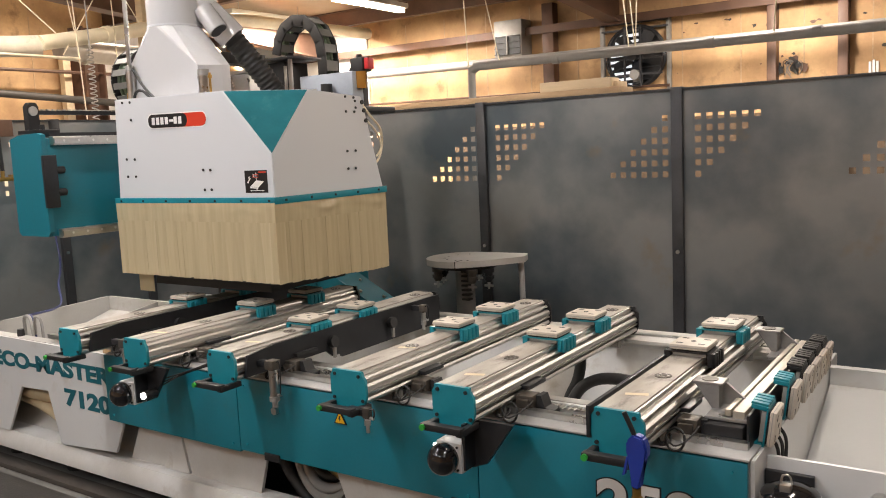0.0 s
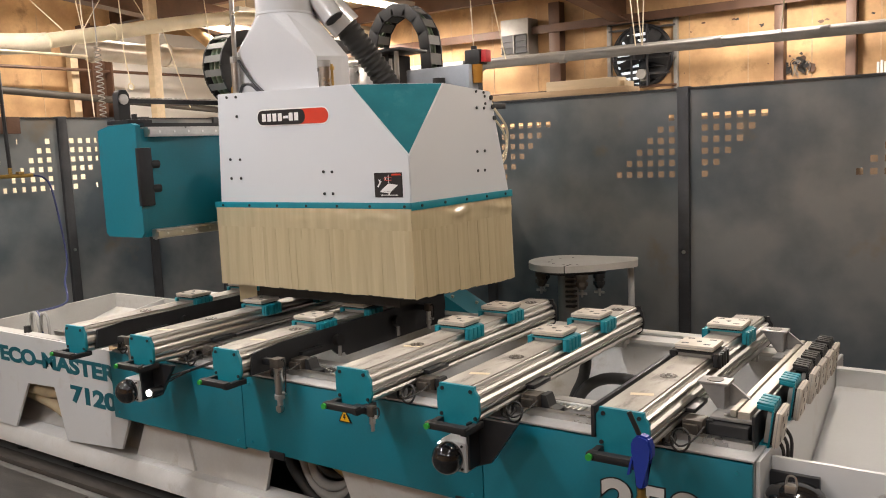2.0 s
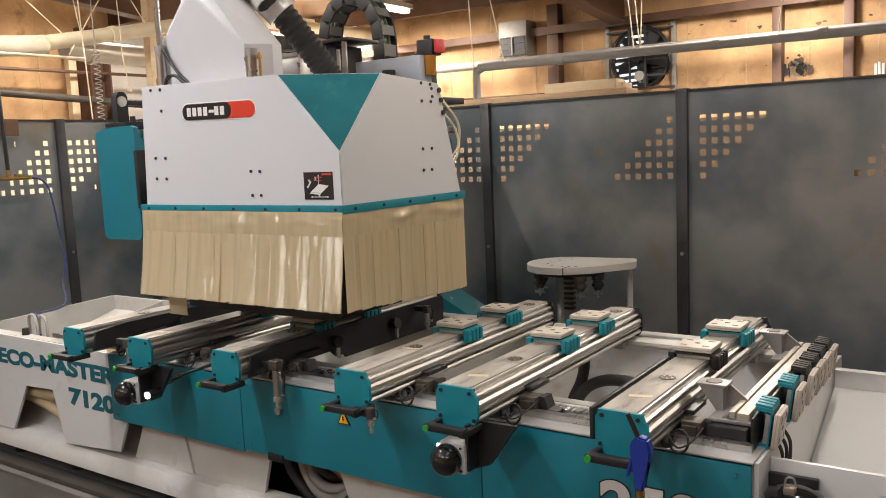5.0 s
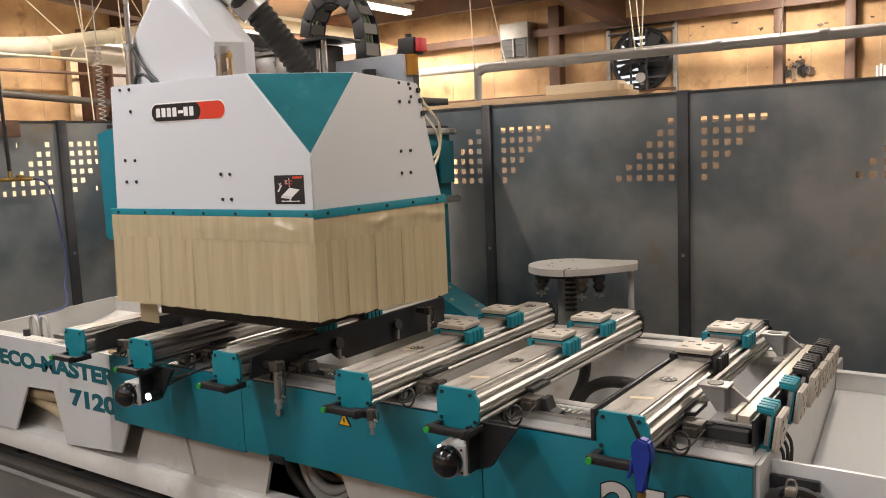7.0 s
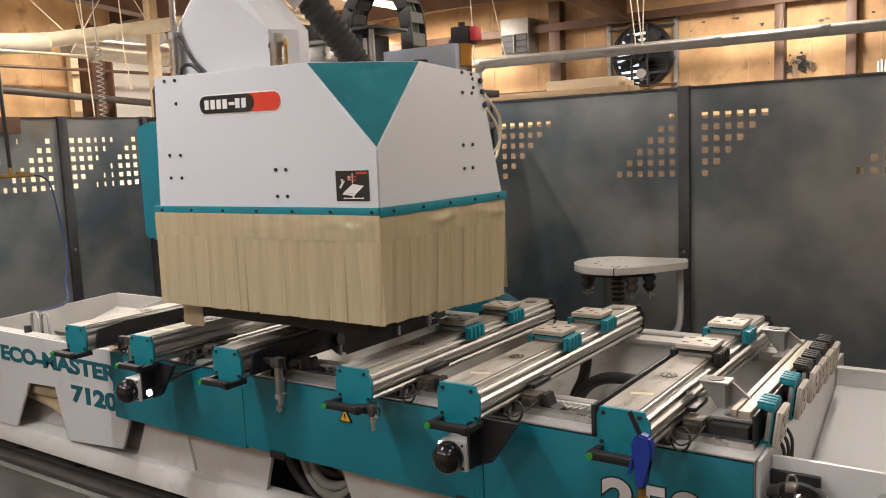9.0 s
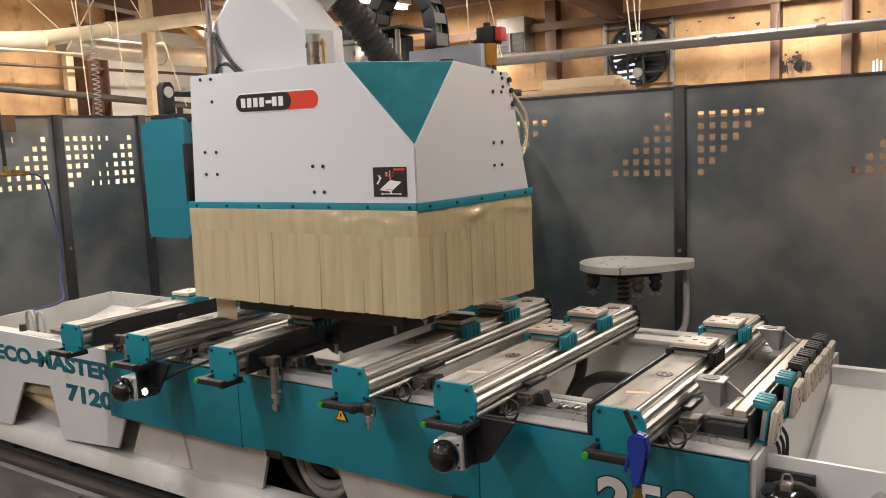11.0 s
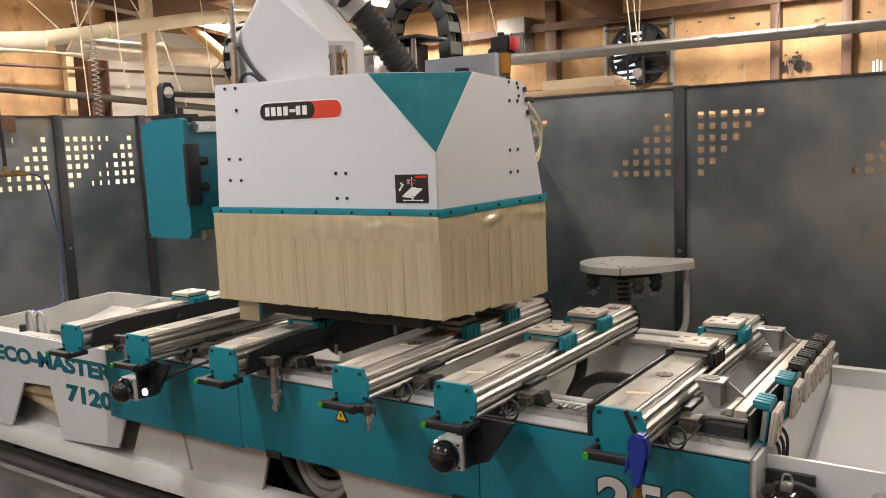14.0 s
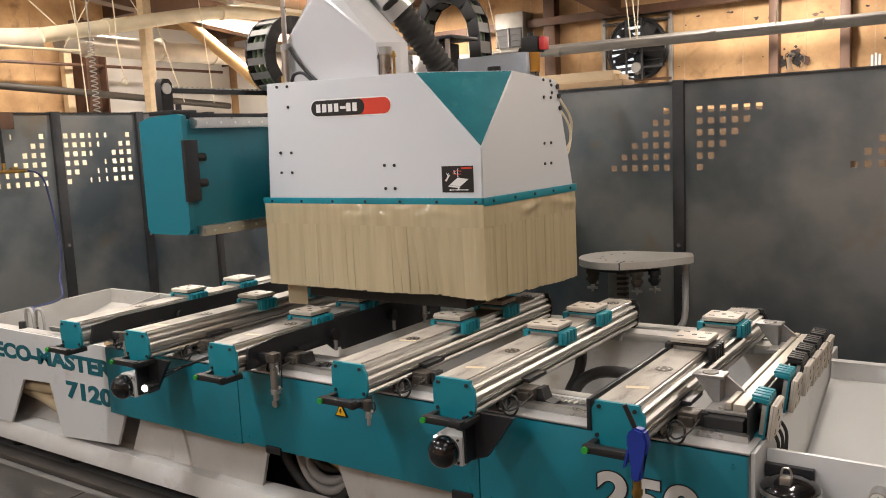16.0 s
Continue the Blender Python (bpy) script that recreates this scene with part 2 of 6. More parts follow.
# ---------------------------------------------------------------- building helpers
class Mesh:
    """Collects shapes, in world metres, for one mesh."""

    def __init__(self):
        self.bm = bmesh.new()

    def box(self, x0, x1, y0, y1, z0, z1, bevel=0.0, m=None):
        r = bmesh.ops.create_cube(self.bm, size=1.0)["verts"]
        mx = Matrix.LocRotScale(((x0 + x1) / 2, (y0 + y1) / 2, (z0 + z1) / 2), None, (abs(x1 - x0), abs(y1 - y0), abs(z1 - z0)))
        bmesh.ops.transform(self.bm, matrix=mx, verts=r)
        if bevel:
            es = list({e for v in r for e in v.link_edges})
            k = bmesh.ops.bevel(self.bm, geom=es, offset=bevel, segments=2, affect="EDGES", profile=0.6)
            r = list({v for f in k["faces"] for v in f.verts} | {v for v in r if v.is_valid})
        if m is not None:
            bmesh.ops.transform(self.bm, matrix=m, verts=r)
        return self

    def rod(self, a, b, r, r2=None, seg=14, cap=True):
        a, b = Vector(a), Vector(b)
        v = bmesh.ops.create_cone(self.bm, cap_ends=cap, segments=seg, radius1=r, radius2=r if r2 is None else r2, depth=(b - a).length)["verts"]
        m = Matrix.Translation((a + b) / 2) @ (b - a).to_track_quat("Z", "Y").to_matrix().to_4x4()
        bmesh.ops.transform(self.bm, matrix=m, verts=v)
        return self

    def ball(self, c, r, sx=1, sy=1, sz=1, seg=20):
        v = bmesh.ops.create_uvsphere(self.bm, u_segments=seg, v_segments=seg // 2, radius=r)["verts"]
        bmesh.ops.transform(self.bm, matrix=Matrix.LocRotScale(c, None, (sx, sy, sz)), verts=v)
        return self

    def prism(self, pts, axis, a, b):
        """A flat outline (two coordinates each), drawn out from a to b along axis x, y or z."""
        def place(p, d):
            return {"x": (d, p[0], p[1]), "y": (p[0], d, p[1]), "z": (p[0], p[1], d)}[axis]
        lo = [self.bm.verts.new(place(p, a)) for p in pts]
        hi = [self.bm.verts.new(place(p, b)) for p in pts]
        self.bm.faces.new(lo)
        self.bm.faces.new(hi)
        n = len(pts)
        for i in range(n):
            self.bm.faces.new((lo[i], lo[(i + 1) % n], hi[(i + 1) % n], hi[i]))
        return self

    def tube(self, pts, r, seg=8, ridge=0.0, closed=False):
        """A round tube along a polyline, smoothed; ridge: corrugation depth."""
        P = [Vector(p) for p in pts]
        fine = []
        n = len(P)
        for i in range(n - 1):
            p0, p1, p2, p3 = P[max(i - 1, 0)], P[i], P[i + 1], P[min(i + 2, n - 1)]
            steps = max(4, int((p2 - p1).length / (0.012 if ridge else 0.04)))
            steps = min(steps, 60)
            for k in range(steps):
                t = k / steps
                fine.append(0.5 * ((2 * p1) + (p2 - p0) * t + (2 * p0 - 5 * p1 + 4 * p2 - p3) * t * t + (3 * p1 - p0 - 3 * p2 + p3) * t ** 3))
        fine.append(P[-1])
        rings = []
        up = Vector((0.13, 0.21, 1)).normalized()
        for i, c in enumerate(fine):
            d = (fine[min(i + 1, len(fine) - 1)] - fine[max(i - 1, 0)]).normalized()
            s = d.cross(up)
            s = s.normalized() if s.length > 1e-4 else Vector((1, 0, 0))
            up = s.cross(d).normalized()
            rr = r - (ridge if i % 2 else 0)
            rings.append([self.bm.verts.new(c + rr * (math.cos(a) * s + math.sin(a) * up)) for a in [2 * math.pi * k / seg for k in range(seg)]])
        for A, B in zip(rings, rings[1:]):
            for k in range(seg):
                self.bm.faces.new((A[k], A[(k + 1) % seg], B[(k + 1) % seg], B[k]))
        self.bm.faces.new(rings[0])
        self.bm.faces.new(rings[-1])
        return self

    def move(self, m):
        bmesh.ops.transform(self.bm, matrix=m, verts=self.bm.verts)
        return self

    def data(self, name, material, smooth=True):
        bmesh.ops.recalc_face_normals(self.bm, faces=self.bm.faces)
        me = bpy.data.meshes.new(name)
        self.bm.to_mesh(me)
        self.bm.free()
        me.materials.append(material)
        if smooth:
            me.shade_smooth()
            me.set_sharp_from_angle(angle=radians(38))
        return me


def thing(name, at, label, category, group="", kind=""):
    ob = new(name)
    ob.location = at
    ob.empty_display_size = 0.1
    return tagged(ob, label, category, group, kind)


def part(name, mesh, material, parent, label="", smooth=True):
    """One mesh under a thing or a part; mesh in world metres."""
    ob = new(name, mesh.data(name, material, smooth))
    ob.parent = parent
    if parent.type == "EMPTY":
        ob.matrix_parent_inverse = Matrix.Translation(parent.location).inverted()
    return tagged(ob, label)


def solid(name, mesh, material, label="", category="", group="", kind=""):
    return tagged(new(name, mesh.data(name, material)), label, category, group, kind)


def text_mesh(body, size, m, depth=0.0008, bold=0.0, sx=1.0, shear=0.0):
    cu = bpy.data.curves.new("text", "FONT")
    cu.body, cu.size, cu.extrude, cu.offset, cu.align_x, cu.align_y, cu.shear = body, size, depth, bold, "CENTER", "CENTER", shear
    ob = bpy.data.objects.new("text", cu)
    me = bpy.data.meshes.new_from_object(ob)
    out = Mesh()
    out.bm.from_mesh(me)
    out.move(m @ Matrix.Diagonal((sx, 1, 1, 1)))
    bpy.data.objects.remove(ob)
    return out


FRONT = pose(0, 0, 0, 90)  # writing on a surface that faces the viewer's side


# ---------------------------------------------------------------- building shell
solid("floor", Mesh().box(-9, 9, -7, 9, -0.2, 0.0), FLOOR, "grey worn concrete workshop floor", "floor", kind="structure")
BACK_Y, LEFT_X = 7.0, -7.0
back = solid("wall_north", Mesh().box(LEFT_X - 0.2, 9, BACK_Y, BACK_Y + 0.2, 0, 4.6), OSB, "tan insulation board wall of the workshop", "wall", kind="structure")
left = solid("wall_west", Mesh().box(LEFT_X - 0.2, LEFT_X, -7, BACK_Y, 0, 4.6), OSB, "tan insulation board side wall of the workshop", "wall", kind="structure")
WX0, WX1, WZ0, WZ1 = -5.55, -4.60, 1.35, 2.25
solid("wall_south", Mesh().box(-9, WX0, -7.2, -7.0, 0, 4.6).box(WX1, 9, -7.2, -7.0, 0, 4.6).box(WX0, WX1, -7.2, -7.0, 0, WZ0).box(WX0, WX1, -7.2, -7.0, WZ1, 4.6), OSB, "tan board wall behind the viewer", "wall", kind="structure")
solid("wall_east", Mesh().box(9, 9.2, -7.2, 9, 0, 4.6), OSB, "tan board wall at the far side", "wall", kind="structure")
win = thing("window_1", (WX0, -7.1, WZ0), "white framed workshop window with daylight behind its panes", "window", kind="structure")
part("window_frame", Mesh().box(WX0, WX1, -7.16, -7.04, WZ0, WZ0 + 0.06).box(WX0, WX1, -7.16, -7.04, WZ1 - 0.06, WZ1).box(WX0, WX0 + 0.06, -7.16, -7.04, WZ0 + 0.06, WZ1 - 0.06).box(WX1 - 0.06, WX1, -7.16, -7.04, WZ0 + 0.06, WZ1 - 0.06), WHITE, win)
for k in range(2):
    wa = WX0 + 0.06 + k * 0.435
    part("pane", Mesh().box(wa, wa + 0.395, -7.12, -7.11, WZ0 + 0.06, WZ1 - 0.06), DAY, win)
    if k:
        part("mullion", Mesh().box(wa - 0.04, wa, -7.15, -7.05, WZ0 + 0.06, WZ1 - 0.06), WHITE, win)
roof = Mesh().prism([(-7.2, 4.7), (7.2, 3.35), (7.2, 3.45), (-7.2, 4.8)], "x", -7.2, 9.2)
solid("ceiling", roof, CEIL, "tan sheet roof between steel purlins", "ceiling", kind="structure")


def roof_z(y):
    return 4.7 + (y + 7.2) / 14.4 * (3.35 - 4.7)


floor_mat = thing("floor_mat", (-1.5, -1.2, 0), "grey rubber floor mat in front of the machine", "mat")
for k in range(4):
    part("mat_strip", Mesh().box(-4.5 + k * 2.0, -2.51 + k * 2.0, -2.6, 0.10, 0.0, 0.012, 0.004), MATG, floor_mat)
skid = thing("timber_skid", (-1.0, 0.2, 0), "dirty brown timber strip along the machine foot", "timber")
part("timber", Mesh().box(-3.2, 0.1, 0.15, 0.24, 0.0, 0.028, 0.006), GRIME, skid)

# ---------------------------------------------------------------- roof steel and tube lamps
for k, y in enumerate((-5.0, -2.0, 1.0, 3.2, 4.9, 6.6)):
    z = roof_z(y)
    m = Mesh().box(-7, 9, y - 0.05, y + 0.05, z - 0.20, z - 0.19).box(-7, 9, y - 0.004, y + 0.004, z - 0.19, z - 0.01).box(-7, 9, y - 0.05, y + 0.05, z - 0.012, z - 0.002)
    solid("purlin", m, BROWN, "brown steel roof purlin under the roof sheet", "purlin", "roof purlins", "structure")
for x in (-4.9, -0.6, 4.2):
    m = Mesh()
    m.prism([(-7, roof_z(-7) - 0.52), (7, roof_z(7) - 0.52), (7, roof_z(7) - 0.21), (-7, roof_z(-7) - 0.21)], "x", x - 0.006, x + 0.006)
    m.prism([(-7, roof_z(-7) - 0.535), (7, roof_z(7) - 0.535), (7, roof_z(7) - 0.52), (-7, roof_z(-7) - 0.52)], "x", x - 0.09, x + 0.09)
    solid("rafter", m, BROWN, "brown steel roof rafter with a flat flange", "rafter", "roof rafters", "structure")


def tube_lamp(x, y, z):
    t = thing("ceiling_light", (x, y, z + 0.09), "glowing fluorescent tube lamp hung from the roof, most added out of view", "lamp", "tube lamps")
    part("housing", Mesh().box(x - 0.06, x + 0.06, y - 0.66, y + 0.66, z + 0.03, z + 0.09, 0.01), WHITE, t)
    for dx in (-0.028, 0.028):
        part("tube", Mesh().rod((x + dx, y - 0.6, z), (x + dx, y + 0.6, z), 0.02), TUBEM, t, "glowing white tube")
    for dy in (-0.5, 0.5):
        part("wire", Mesh().rod((x, y + dy, z + 0.09), (x, y + dy, roof_z(y + dy) - 0.002), 0.004, seg=6), STEEL, t)


for tx, ty, tz, power in TUBES:
    tube_lamp(tx, ty, tz)

# ---------------------------------------------------------------- back wall details
solid("wall_wainscot", Mesh().box(-2.9, 9, BACK_Y - 0.03, BACK_Y - 0.004, 0, 1.78), DULLW, "dark brown lower boarding on the wall", "wall", kind="structure")
solid("wall_panel", Mesh().box(LEFT_X + 0.006, LEFT_X + 0.03, 4.66, 6.98, 0, 3.32), PAPER, "white painted sheet on the side wall", "wall", kind="structure")
solid("wall_wainscot", Mesh().box(-6.6, -6.55, 0.8, 6.9, 0, 2.0), PVC, "pale sheets along the lower side wall", "wall", kind="structure")
solid("wall_panel", Mesh().box(LEFT_X + 0.2, -4.2, BACK_Y - 0.03, BACK_Y - 0.004, 0, 3.2), PAPER, "white painted sheet on the wall", "wall", kind="structure")
girt = Mesh().box(-7, 9, BACK_Y - 0.16, BACK_Y - 0.002, 2.86, 2.875).box(-7, 9, BACK_Y - 0.165, BACK_Y - 0.155, 2.83, 2.92)
solid("wall_girt", girt, BROWN, "brown steel girt along the board wall", "girt", kind="structure")
for x, w, ma in ((1.05, 0.045, BROWN), (1.70, 0.045, BROWN), (-1.42, 0.07, BROWN), (4.2, 0.1, BROWN)):
    solid("wall_column", Mesh().box(x - w, x + w, BACK_Y - 0.14, BACK_Y - 0.003, 0, roof_z(6.9) - 0.21, 0.004), ma, "slim steel column in front of the board wall", "column", "wall columns", "structure")
seams = Mesh()
for x in np.arange(-6.6, 8.5, 0.61):
    seams.box(x - 0.006, x + 0.006, BACK_Y - 0.005, BACK_Y - 0.001, 0, roof_z(6.9) - 0.2)
solid("wall_seam", seams, WOOD, "pale seams between the wall boards", "seam", kind="stuff")
seams = Mesh()
for y in np.arange(-6.5, 6.9, 0.61):
    seams.box(LEFT_X + 0.001, LEFT_X + 0.005, y - 0.006, y + 0.006, 0, 3.4)
solid("wall_seam", seams, WOOD, "pale seams between the side wall boards", "seam", kind="stuff")


def wall_fan(cx, cz, r):
    y = BACK_Y - 0.02
    t = thing("exhaust_fan", (cx, y, cz), "dark round exhaust fan with half-open louvres on an angle iron frame", "fan")
    for x in (cx - 0.40, cx + 0.36):
        part("frame_post", Mesh().box(x - 0.022, x + 0.022, y - 0.05, y, cz - 0.7, cz + 0.40, 0.003), GREYM, t)
    for z in (cz + 0.37, cz + 0.30):
        part("frame_bar", Mesh().box(cx - 0.40, cx + 0.36, y - 0.056, y - 0.02, z - 0.010, z + 0.010), FPOST, t)
    ring = Mesh().tube([(cx + r * math.cos(a), y - 0.06, cz + r * math.sin(a)) for a in np.linspace(0, 2 * math.pi, 33)], 0.020, 8)
    ring.tube([(cx + r * math.cos(a), y - 0.13, cz + r * math.sin(a)) for a in np.linspace(0, 2 * math.pi, 33)], 0.008, 6)
    part("ring", ring, BLACKM, t)
    disc = [(cx + r * math.cos(a), cz + r * math.sin(a)) for a in np.linspace(0, 2 * math.pi, 33)[:-1]]
    part("backing", Mesh().prism(disc, "y", y - 0.006, y - 0.002), BLACKM, t)
    for k in range(9):
        z = cz - r * 0.84 + k * r * 0.205
        h = math.sqrt(max(0.01, r * r - (z - cz) ** 2)) * 0.93
        part("louvre", Mesh().box(cx - h, cx + (0.02 if k % 3 else -0.06), y - 0.05, y - 0.03, -0.013, 0.013, m=Matrix.Translation((0, 0, z)) @ Matrix.Rotation(radians(-3), 4, "Y")), LOUVRE, t, "bright daylight slit")
        part("louvre_blade", Mesh().box(cx - h, cx + h, y - 0.045, y - 0.015, -0.004, 0.004, m=Matrix.Translation((0, 0, z + 0.024))), FPOST, t)
    for k in range(5):
        b = Mesh().box(-0.065, 0.065, -0.004, 0.004, 0.06, r * 0.90, m=Matrix.Translation((cx + 0.02, y - 0.085, cz)) @ Matrix.Rotation(k * 1.2566 + 0.55, 4, "Y") @ Matrix.Rotation(0.6, 4, "Z"))
        part("blade", b, FPOST, t)
    part("motor", Mesh().rod((cx, y - 0.17, cz), (cx, y - 0.05, cz), 0.05, seg=20), BLACKM, t)
    part("drive_motor", Mesh().rod((cx + 0.02, y - 0.18, cz - 0.2), (cx + 0.02, y - 0.06, cz - 0.2), 0.055, seg=20).box(cx - 0.02, cx + 0.06, y - 0.10, y - 0.06, cz - 0.27, cz - 0.20), GREYM, t, "grey motor")
    for x in (cx - 0.10, cx + 0.08):
        part("strut", Mesh().box(x - 0.010, x + 0.010, y - 0.15, y - 0.13, cz - r, cz + r), FPOST, t)
    for z in (cz - 0.03, cz - 0.2):
        part("strut", Mesh().box(cx - r, cx + r, y - 0.148, y - 0.132, z - 0.008, z + 0.008), FPOST, t)


wall_fan(-0.38, 2.465, 0.325)


def wall_vent():
    y = BACK_Y - 0.25
    t = thing("wall_heater", (-1.88, y, 2.58), "small grey unit heater with a dark louvred grille", "heater")
    part("case", Mesh().box(-2.07, -1.70, y, BACK_Y - 0.003, 2.60, 3.02, 0.01), GREYM, t)
    part("grille", Mesh().box(-2.05, -1.72, y - 0.012, y - 0.002, 2.62, 2.84), BLACKM, t)
    for k in range(4):
        part("slat", Mesh().box(-2.06, -1.71, y - 0.03, y - 0.012, 2.625 + k * 0.068, 2.631 + k * 0.068), FPOST, t)
    part("bar", Mesh().box(-1.89, -1.875, y - 0.034, y - 0.013, 2.62, 2.84), GREYM, t)


wall_vent()
# torn patch in the board
hole = thing("torn_patch", (1.21, BACK_Y - 0.01, 2.25), "torn hole with dark scuffs and hanging wires in the board wall", "damage")
rnd = random.Random(8)
for k in range(16):
    a, d = rnd.uniform(0, 6.3), rnd.uniform(0.02, 0.12)
    x, z, w = 1.21 + d * 1.2 * math.cos(a), 2.25 + d * 0.8 * math.sin(a), rnd.uniform(0.012, 0.045)
    pts = [(x + w * rnd.uniform(0.4, 1.5) * math.cos(q), z + w * rnd.uniform(0.4, 1.5) * math.sin(q)) for q in np.linspace(0, 6.28, 10)[:-1]]
    part("flap", Mesh().prism(pts, "y", BACK_Y - 0.004 - 0.002 * k, BACK_Y - 0.006 - 0.002 * k), (GRIME, BROWN, GRIME, BLACKM)[k % 4], hole)
for k in range(7):
    x = 1.16 + 0.02 * k
    part("wire", Mesh().tube([(x, BACK_Y - 0.04, 2.30 - 0.01 * k), (x + rnd.uniform(-0.06, 0.06), BACK_Y - 0.07, 2.26), (x + rnd.uniform(-0.1, 0.1), BACK_Y - 0.06, 2.20), (x + rnd.uniform(-0.08, 0.08), BACK_Y - 0.05, rnd.uniform(2.10, 2.19))], 0.004, 5), (GREYP, BLACKM)[k % 2], hole)
pick = thing("pale_sticks", (1.95, BACK_Y - 0.1, 2.0), "three pale sticks nailed to the board wall", "lumber")
for k in range(3):
    part("stick", Mesh().box(1.91 + k * 0.032, 1.932 + k * 0.032, BACK_Y - 0.03, BACK_Y - 0.0025, 1.93, 2.20 + 0.015 * (k % 2), 0.003), PAPER, pick)
marks = thing("wall_scuffs", (0.6, BACK_Y, 2.5), "brown knocks and scuffs on the board wall", "damage")
for k in range(26):
    x, z, w = rnd.uniform(-0.0, 2.6), rnd.choice((rnd.uniform(2.60, 2.78), rnd.uniform(2.05, 2.6))), rnd.uniform(0.006, 0.022)
    if abs(x - 1.21) > 0.16:
        pts = [(x + w * 1.6 * rnd.uniform(0.4, 1.3) * math.cos(q), z + w * rnd.uniform(0.4, 1.3) * math.sin(q)) for q in np.linspace(0, 6.28, 8)[:-1]]
        part("scuff", Mesh().prism(pts, "y", BACK_Y - 0.0015, BACK_Y - 0.0062), GRIME if k % 2 else BROWN, marks)
# pale lumber lying on the fence and behind it
lum = thing("lumber_stack", (0.3, 3.35, 1.86), "pale boards lying along the fence top", "lumber")
part("board", Mesh().box(-0.85, 0.98, 3.13, 3.33, 1.88, 1.92, 0.004), WOOD, lum)
part("board", Mesh().box(0.38, 0.90, 3.16, 3.30, 1.922, 1.985, 0.004), PINE, lum)
part("board", Mesh().box(0.45, 0.93, 3.20, 3.36, 1.925, 1.96, 0.004), PINE, lum)

# ---------------------------------------------------------------- pipes and cords overhead


def run(name, pts, r, ma, label, category, seg=12, collars=(), hangers=()):
    t = thing(name, pts[0], label, category)
    part("pipe", Mesh().tube(pts, r, seg), ma, t)
    for h in hangers:
        part("hanger", Mesh().rod(h[0], h[1], 0.006, seg=6), STEEL, t)
    for c, d in collars:
        c, d = Vector(c), Vector(d)
        part("collar", Mesh().rod(c - d, c + d, r * 1.18, seg=14), ma, t)
    return t


run("air_pipe", [(-1.0, 4.5, 1.2), (-1.0, 4.5, 2.2), (-0.98, 4.5, 2.25), (-0.93, 4.5, 2.28), (-0.8, 4.5, 2.285), (1, 4.5, 2.275), (4.5, 4.5, 2.25)], 0.036, GREYP,
    "grey plastic pipe running along above the fence", "pipe", 14, [((x, 4.5, 2.277), (0.03, 0, 0)) for x in (-0.15, 1.15, 1.9)])
run("air_pipe", [(-5, 6.6, 2.56), (2, 6.6, 2.50), (5, 6.6, 2.48)], 0.05, GREYP, "grey pipe along the board wall", "pipe", 14, (), [((x, 6.6, 2.53), (x, 7.0, 2.53)) for x in (-3, 0.4, 3)])
run("conduit", [(-5, 6.9, 2.2), (-1, 6.9, 2.15), (0, 6.9, 2.13)], 0.015, BROWN, "thin brown conduit along the board wall", "conduit", 8)
run("duct", [(-4.6, 1.2, 2.62), (-4.55, 2.0, 2.66), (-4.45, 2.35, 2.68), (-4.42, 2.45, 2.69)], 0.095, DUCTT, "grey sheet metal dust duct overhead", "duct", 18, [((-4.55, 2.0, 2.66), (0, 0.02, 0))])
run("duct", [(-4.36, 2.42, 2.70), (-4.33, 3.1, 2.83), (-4.25, 4.5, 3.09), (-4.2, 5.6, 3.12), (-4.1, 6.9, 3.12)], 0.07, PVC, "cream plastic dust pipe overhead", "duct", 18,
    [((-4.33, 3.1, 2.83), (0, 0.03, 0.006)), ((-4.25, 4.5, 3.09), (0, 0.03, 0.005))])
run("duct", [(-5.5, 3.3, 2.83), (-5.5, 4.2, 2.80), (-5.5, 5.6, 2.80), (-5.5, 6.9, 2.78)], 0.12, DUCT, "wide grey spiral dust duct overhead", "duct", 20,
    [((-5.5, y, 2.81), (0, 0.02, 0)) for y in (3.6, 4.6, 5.4)])
run("flex_hose", [(-5.0, 4.4, 3.2), (-4.9, 4.8, 2.9), (-4.8, 5.5, 2.4), (-4.8, 6.0, 2.1)], 0.075, FLEX, "ribbed tan flexible dust hose", "hose", 14)
run("conduit", [(-6.7, 2.5, 2.72), (-6.7, 4.0, 2.72), (-6.7, 6.6, 2.72)], 0.02, BROWN, "thin brown pipe along the side wall", "conduit", 8)
run("conduit", [(-6.6, 2.5, 2.47), (-6.6, 4.4, 2.36), (-6.6, 6.6, 2.22)], 0.045, DULLP, "grey pipe along the side wall", "conduit", 12)
run("conduit", [(-4.2, 1.0, 2.56), (-4.2, 2.0, 2.56), (-4.2, 2.7, 2.56)], 0.013, PVC, "thin white pipe overhead", "conduit", 8)
solid("steel_column", Mesh().box(-6.95, -6.65, 4.35, 4.37, 0, 3.3).box(-6.95, -6.65, 4.62, 4.64, 0, 3.3).box(-6.81, -6.79, 4.37, 4.62, 0, 3.3), BROWN, "brown steel wall column of the building", "column", kind="structure")
solid("wall_stud", Mesh().box(-6.9, -6.8, 4.15, 4.25, 0, 3.2), PINE, "pale wooden stud beside the column", "stud", kind="structure")
solid("wood_post", Mesh().box(-4.46, -4.36, 3.55, 3.65, 0, roof_z(3.6) - 0.01, 0.006), PINE, "pale wooden post up to the roof", "post")
